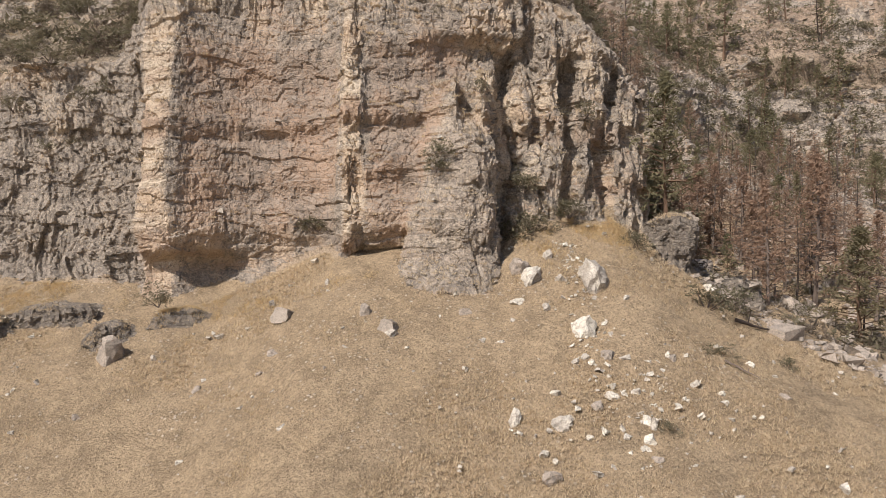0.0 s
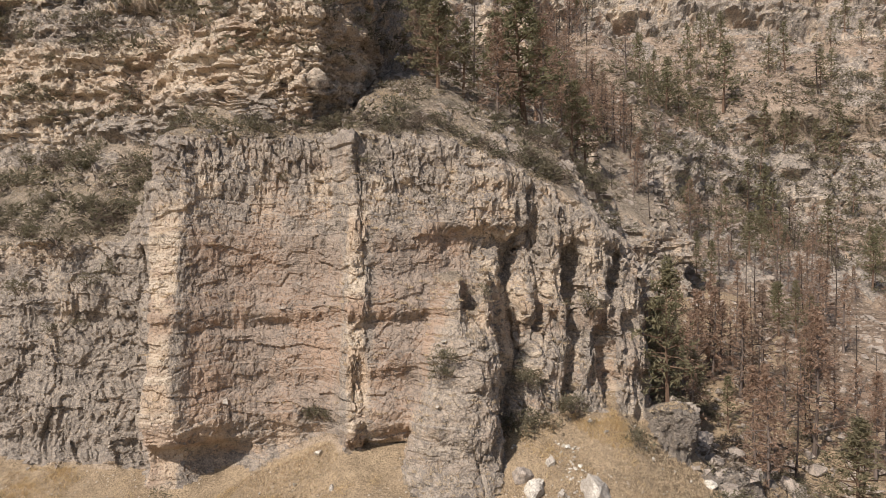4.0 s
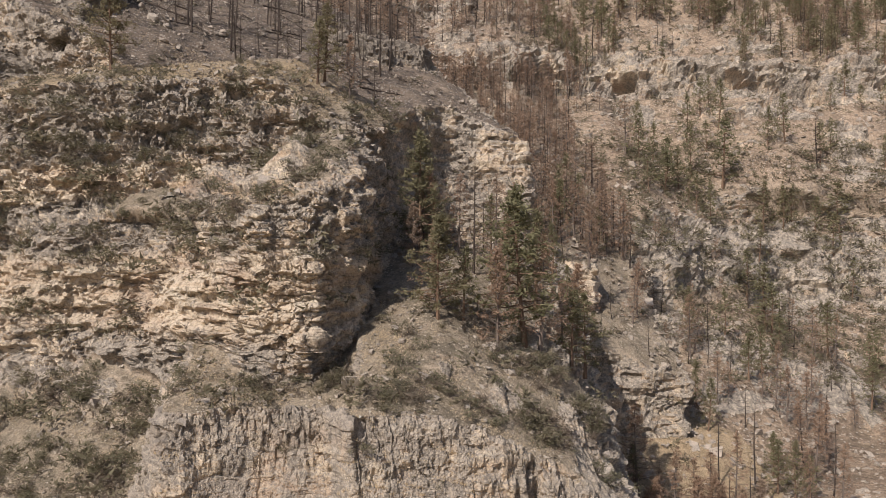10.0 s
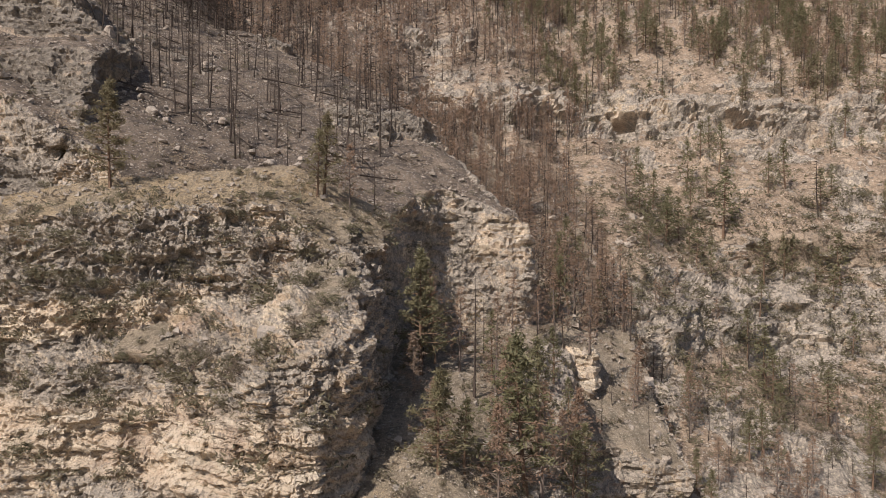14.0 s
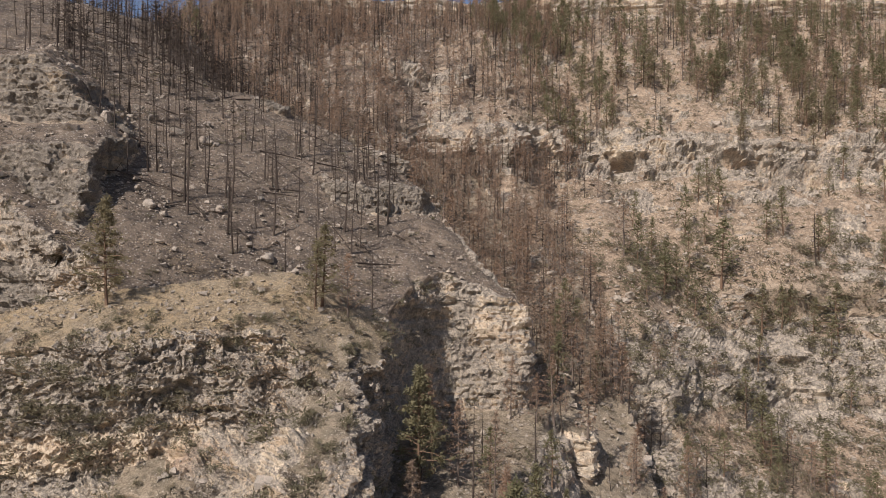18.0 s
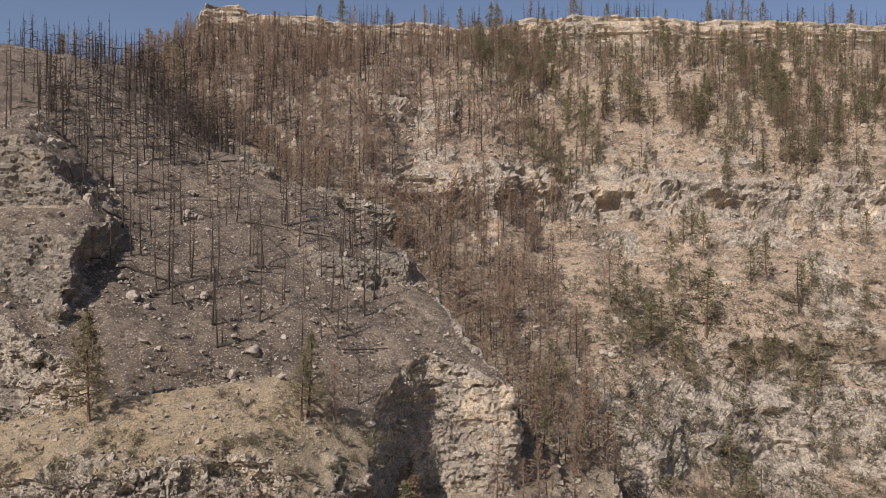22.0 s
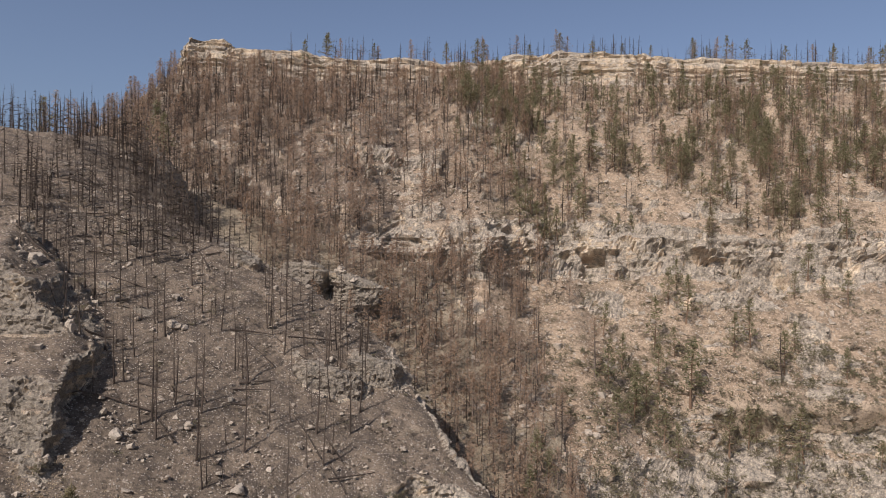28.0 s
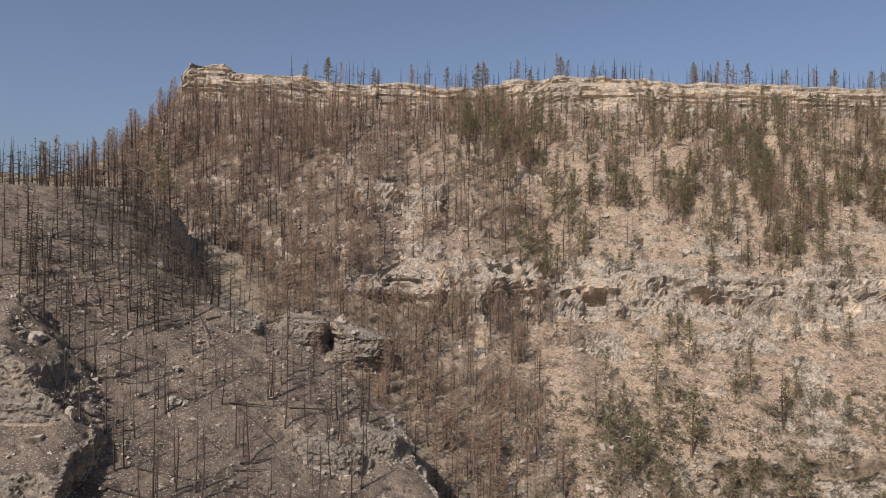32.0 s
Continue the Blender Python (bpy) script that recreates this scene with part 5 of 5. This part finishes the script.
rng = np.random.default_rng(55)
for k in range(150):
    x, y = (rng.uniform(-72, 8), rng.uniform(88, 165)) if k < 80 else (rng.uniform(14, 190), rng.uniform(150, 260))
    if k < 15:
        x, y = rng.uniform(14, 27), rng.uniform(45, 60)
        if (x - 13) * 0.8 + (y - 52) * 0.6 < 0.5:
            continue
    w = rng.lognormal(0, 0.4) * (0.85 if k < 80 else 1.0)
    ob = new("boulder", BOULDER_MESHES[0][int(rng.integers(5))])
    tagged(ob, "grey limestone block on the burnt hillside" if 15 <= k < 80 else "grey limestone block on the stony slope", "boulder", "blocks on the slopes")
    ob.matrix_basis = Matrix.LocRotScale((x, y, ground(x, y) + 0.2 * w), Euler((rng.normal() * 0.3, rng.normal() * 0.25, rng.uniform(0, 6.28))), (w * 1.2, w, w * 0.9))

# single bushes on the slope and in the cliff
CLIFF_BUSHES = [
    (-17.5, 44.5, 16.6, 1.7), (10.1, 32.2, 11.8, 0.9), (18.5, 38.6, 13.6, 1.0), (-8.5, 49.0, 21.3, 1.5), (-0.4, 44.5, 24.9, 1.4),
    (8.3, 47.2, 22.2, 1.5), (4.5, 47.3, 20.6, 2.2), (1.0, 44.0, 20.6, 1.2), (5.4, 47.3, 23.9, 1.5), (2.3, 45.1, 29.9, 1.1),
    (5.9, 47.1, 21.1, 2.2), (15.7, 43.1, 16.5, 2.7), (18.1, 44.8, 16.0, 2.5), (12.6, 46.6, 20.0, 1.8),
]
MORE_BUSHES = [
    (14.6, 37.9, 14.4, 1.2), (-9.2, 49.1, 21.2, 1.2), (-0.5, 44.0, 21.4, 0.8), (8.2, 47.2, 22.2, 1.3), (5.2, 47.4, 24.1, 1.5),
    (-0.3, 44.6, 25.8, 1.4), (9.5, 48.3, 28.9, 1.9), (-8.8, 48.9, 21.5, 1.4), (-5.6, 47.7, 38.4, 1.3), (-29.2, 51.0, 33.6, 1.6),
    (-24.8, 49.5, 30.3, 1.5), (-29.6, 49.8, 29.6, 1.6), (-27.3, 50.4, 33.1, 2.0),
]
for x, y, z, w in CLIFF_BUSHES + MORE_BUSHES:
    bush(x, y, w * 0.95, z)
for ob in SHRUBS + LIGHT:
    for c in (*ob.children, ob):
        bpy.data.objects.remove(c)


def scatter(name, label, category, mat, number, seed, where, size, tris=None, lift=0.25):
    """Small stones of a few flat faces, spread over a stretch of the plan."""
    rng = np.random.default_rng(seed)
    cube = np.array(list(itertools.product((-0.7, 0.7), repeat=3)))
    faces = [(0, 1, 3), (0, 3, 2), (4, 6, 7), (4, 7, 5), (0, 4, 5), (0, 5, 1), (2, 3, 7), (2, 7, 6), (0, 2, 6), (0, 6, 4), (1, 5, 7), (1, 7, 3)]
    out = []
    for _ in range(number):
        x, y = where(rng)
        z = ground(x, y)
        k = size * rng.lognormal(0, 0.45)
        v = cube * (k * rng.uniform(0.6, 1.4), k * rng.uniform(0.6, 1.2), k * rng.uniform(0.4, 0.8)) + rng.normal(size=(8, 3)) * k * 0.24
        tip = rng.normal() * 0.4
        v = v @ np.array([(np.cos(tip), 0, np.sin(tip)), (0, 1, 0), (-np.sin(tip), 0, np.cos(tip))])
        a = rng.uniform(0, 6.28)
        v = v @ np.array([(np.cos(a), -np.sin(a), 0), (np.sin(a), np.cos(a), 0), (0, 0, 1)]) + (x, y, z + lift * k)
        out.append(v[np.array(faces)])
    return tagged(new(name, mesh_of(name, np.concatenate(out), [mat])), label, category, kind="stuff")


def box_of(x0, x1, y0, y1):
    return lambda rng: (rng.uniform(x0, x1), rng.uniform(y0, y1))


def on_grass(rng):
    while True:
        x, y = rng.uniform(-30, 26), rng.uniform(27, 49)
        if (x - 13) * 0.8 + (y - 52) * 0.6 < 1:
            return x, y


def rockfall(rng):
    y = rng.uniform(30, 46)
    return 8.2 - 0.12 * (y - 40) + rng.normal() * (0.6 + 0.09 * (46 - y)), y


scatter("grass_stones", "small pale stones strewn through the grass", "stones", STONE_WHITE, 520, 61, on_grass, 0.09)
scatter("rockfall_stones", "trail of fresh white limestone rubble", "stones", STONE_WHITE, 260, 62, rockfall, 0.085)
scatter("bench_stones", "loose limestone rubble on the benches", "stones", STONE_GREY, 1500, 63, box_of(-48, 14, 49, 84), 0.16)
scatter("burnt_stones", "pale stones scattered on the burnt hillside", "stones", STONE_GREY, 5200, 64, box_of(-75, 12, 84, 165), 0.16)
scatter("gully_stones", "grey scree in the gully", "stones", STONE_GREY, 1500, 65, lambda r: (r.uniform(20, 60), r.uniform(50, 140)), 0.3)
scatter("crest_stones", "grey rubble along the edge of the gully", "stones", STONE_GREY, 420, 67, lambda r: (lambda y: (13 + (52 - y) * 0.75 + abs(r.normal()) * 3.5 + 0.6, y))(r.uniform(38, 56)), 0.2)
scatter("canyon_stones", "blocks fallen from the far cliffs", "stones", STONE_GREY, 11000, 66, box_of(-40, 210, 145, 335), 0.34)


def grass_tufts(number, seed, where, tall=1.0, flat=9.0):
    rng = np.random.default_rng(seed)
    base = []
    while len(base) < number:
        x, y = where(rng)
        if rng.uniform() < 0.75 + 0.25 * noise.noise(Vector((x / 2.5, y / 2.5, 0))) and (flat > 8 or ground.steep(x, y, 0.6) < flat):
            base.append((x, y, ground(x, y) - 0.05))
    b = np.repeat(np.array(base), 6, 0)
    k = len(b)
    a = rng.uniform(0, 6.28, k)
    h = rng.uniform(0.07, 0.22, k) * tall
    w = np.stack([np.cos(a), np.sin(a), 0 * a], 1) * 0.017
    j = b + np.stack([rng.normal(size=k) * 0.07, rng.normal(size=k) * 0.07, 0 * a], 1)
    top = j + np.stack([rng.normal(size=k) * 0.1, rng.normal(size=k) * 0.1, h], 1)
    return np.stack([j - w, j + w, top], 1)


tagged(new("dry_grass", mesh_of("dry_grass", grass_tufts(40000, 71, on_grass), [GRASS_BLADE])), "golden dry bunch grass covering the slope", "grass", kind="stuff")


def cliff_foot(rng):
    """Taller grass in drifts along the foot of the cliff."""
    while True:
        x = rng.uniform(-31, 12)
        y = float(np.interp(x, LOW_X, LOW_FOOT)) - abs(rng.normal()) * 1.6 - 0.2
        if noise.noise(Vector((x / 3.5, y / 3.5, 4.0))) > 0.0 and not -2.5 < x < 5:
            return x, y


tagged(new("tall_grass", mesh_of("tall_grass", grass_tufts(5000, 74, cliff_foot, 1.25, 1.1), [GRASS_GOLD])), "tall golden grass along the foot of the cliff", "grass", kind="stuff")


tagged(new("terrace_grass", mesh_of("terrace_grass", grass_tufts(7000, 72, box_of(-48, -8, 70, 92), 1.0, 0.9), [GRASS_BLADE])), "thin dry grass on the terrace", "grass", kind="stuff")
tagged(new("bench_grass", mesh_of("bench_grass", grass_tufts(5000, 73, box_of(-46, 12, 50, 62), 1.0, 0.9), [GRASS_BLADE])), "thin dry grass on the cliff bench", "grass", kind="stuff")


def log(x, y, length, radius, turn, mat, label, seed):
    rng = np.random.default_rng(seed)
    d = np.array([math.cos(turn), math.sin(turn)])
    pts = []
    for t in np.linspace(0, 1, 7):
        px, py = x + d[0] * length * t, y + d[1] * length * t
        pts.append((px + rng.normal() * 0.04, py + rng.normal() * 0.04, ground(px, py) + radius * 1.1 + 0.1))
    tris = limb(pts, radius * np.linspace(1, 0.35, 7), 7)
    root = tagged(new("fallen_log"), label, "log", "fallen trunks")
    stem = part("trunk", mesh_of("trunk", tris, [mat]), root)
    for _ in range(5):
        i = int(rng.integers(2, 6))
        o = np.array(pts[i])
        part("branch", mesh_of("branch", limb([o, o + np.array([*(rng.normal(size=2) * 0.5), abs(rng.normal()) * 0.6]) * length * 0.16], [radius * 0.35, radius * 0.08], 4), [mat]), stem)


log(17.2, 42.5, 2.6, 0.13, 0.35, BARK_BURNT, "charred dead log lying on the slope", 1)
log(14.5, 37.2, 1.7, 0.05, -0.6, BARK_DEAD, "grey weathered stick lying in the grass", 2)
rng = np.random.default_rng(81)
for k in range(60):
    x, y = rng.uniform(-66, -6), rng.uniform(92, 160)
    if y < crest_y(x):
        log(x, y, rng.uniform(3, 8), rng.uniform(0.09, 0.18), rng.choice([0.2, 2.6]) + rng.normal() * 0.5, BARK_BURNT, "charred fallen trunk on the burnt hillside", 90 + k)
for k in range(8):
    log(rng.uniform(20, 40), rng.uniform(55, 90), rng.uniform(3, 6), 0.13, rng.uniform(0, 3), BARK_DEAD, "grey fallen trunk among dead brush", 130 + k)
log(136, 256, 9, 0.3, 0.5, BARK_BURNT, "charred fallen trunk on the far slope", 150)
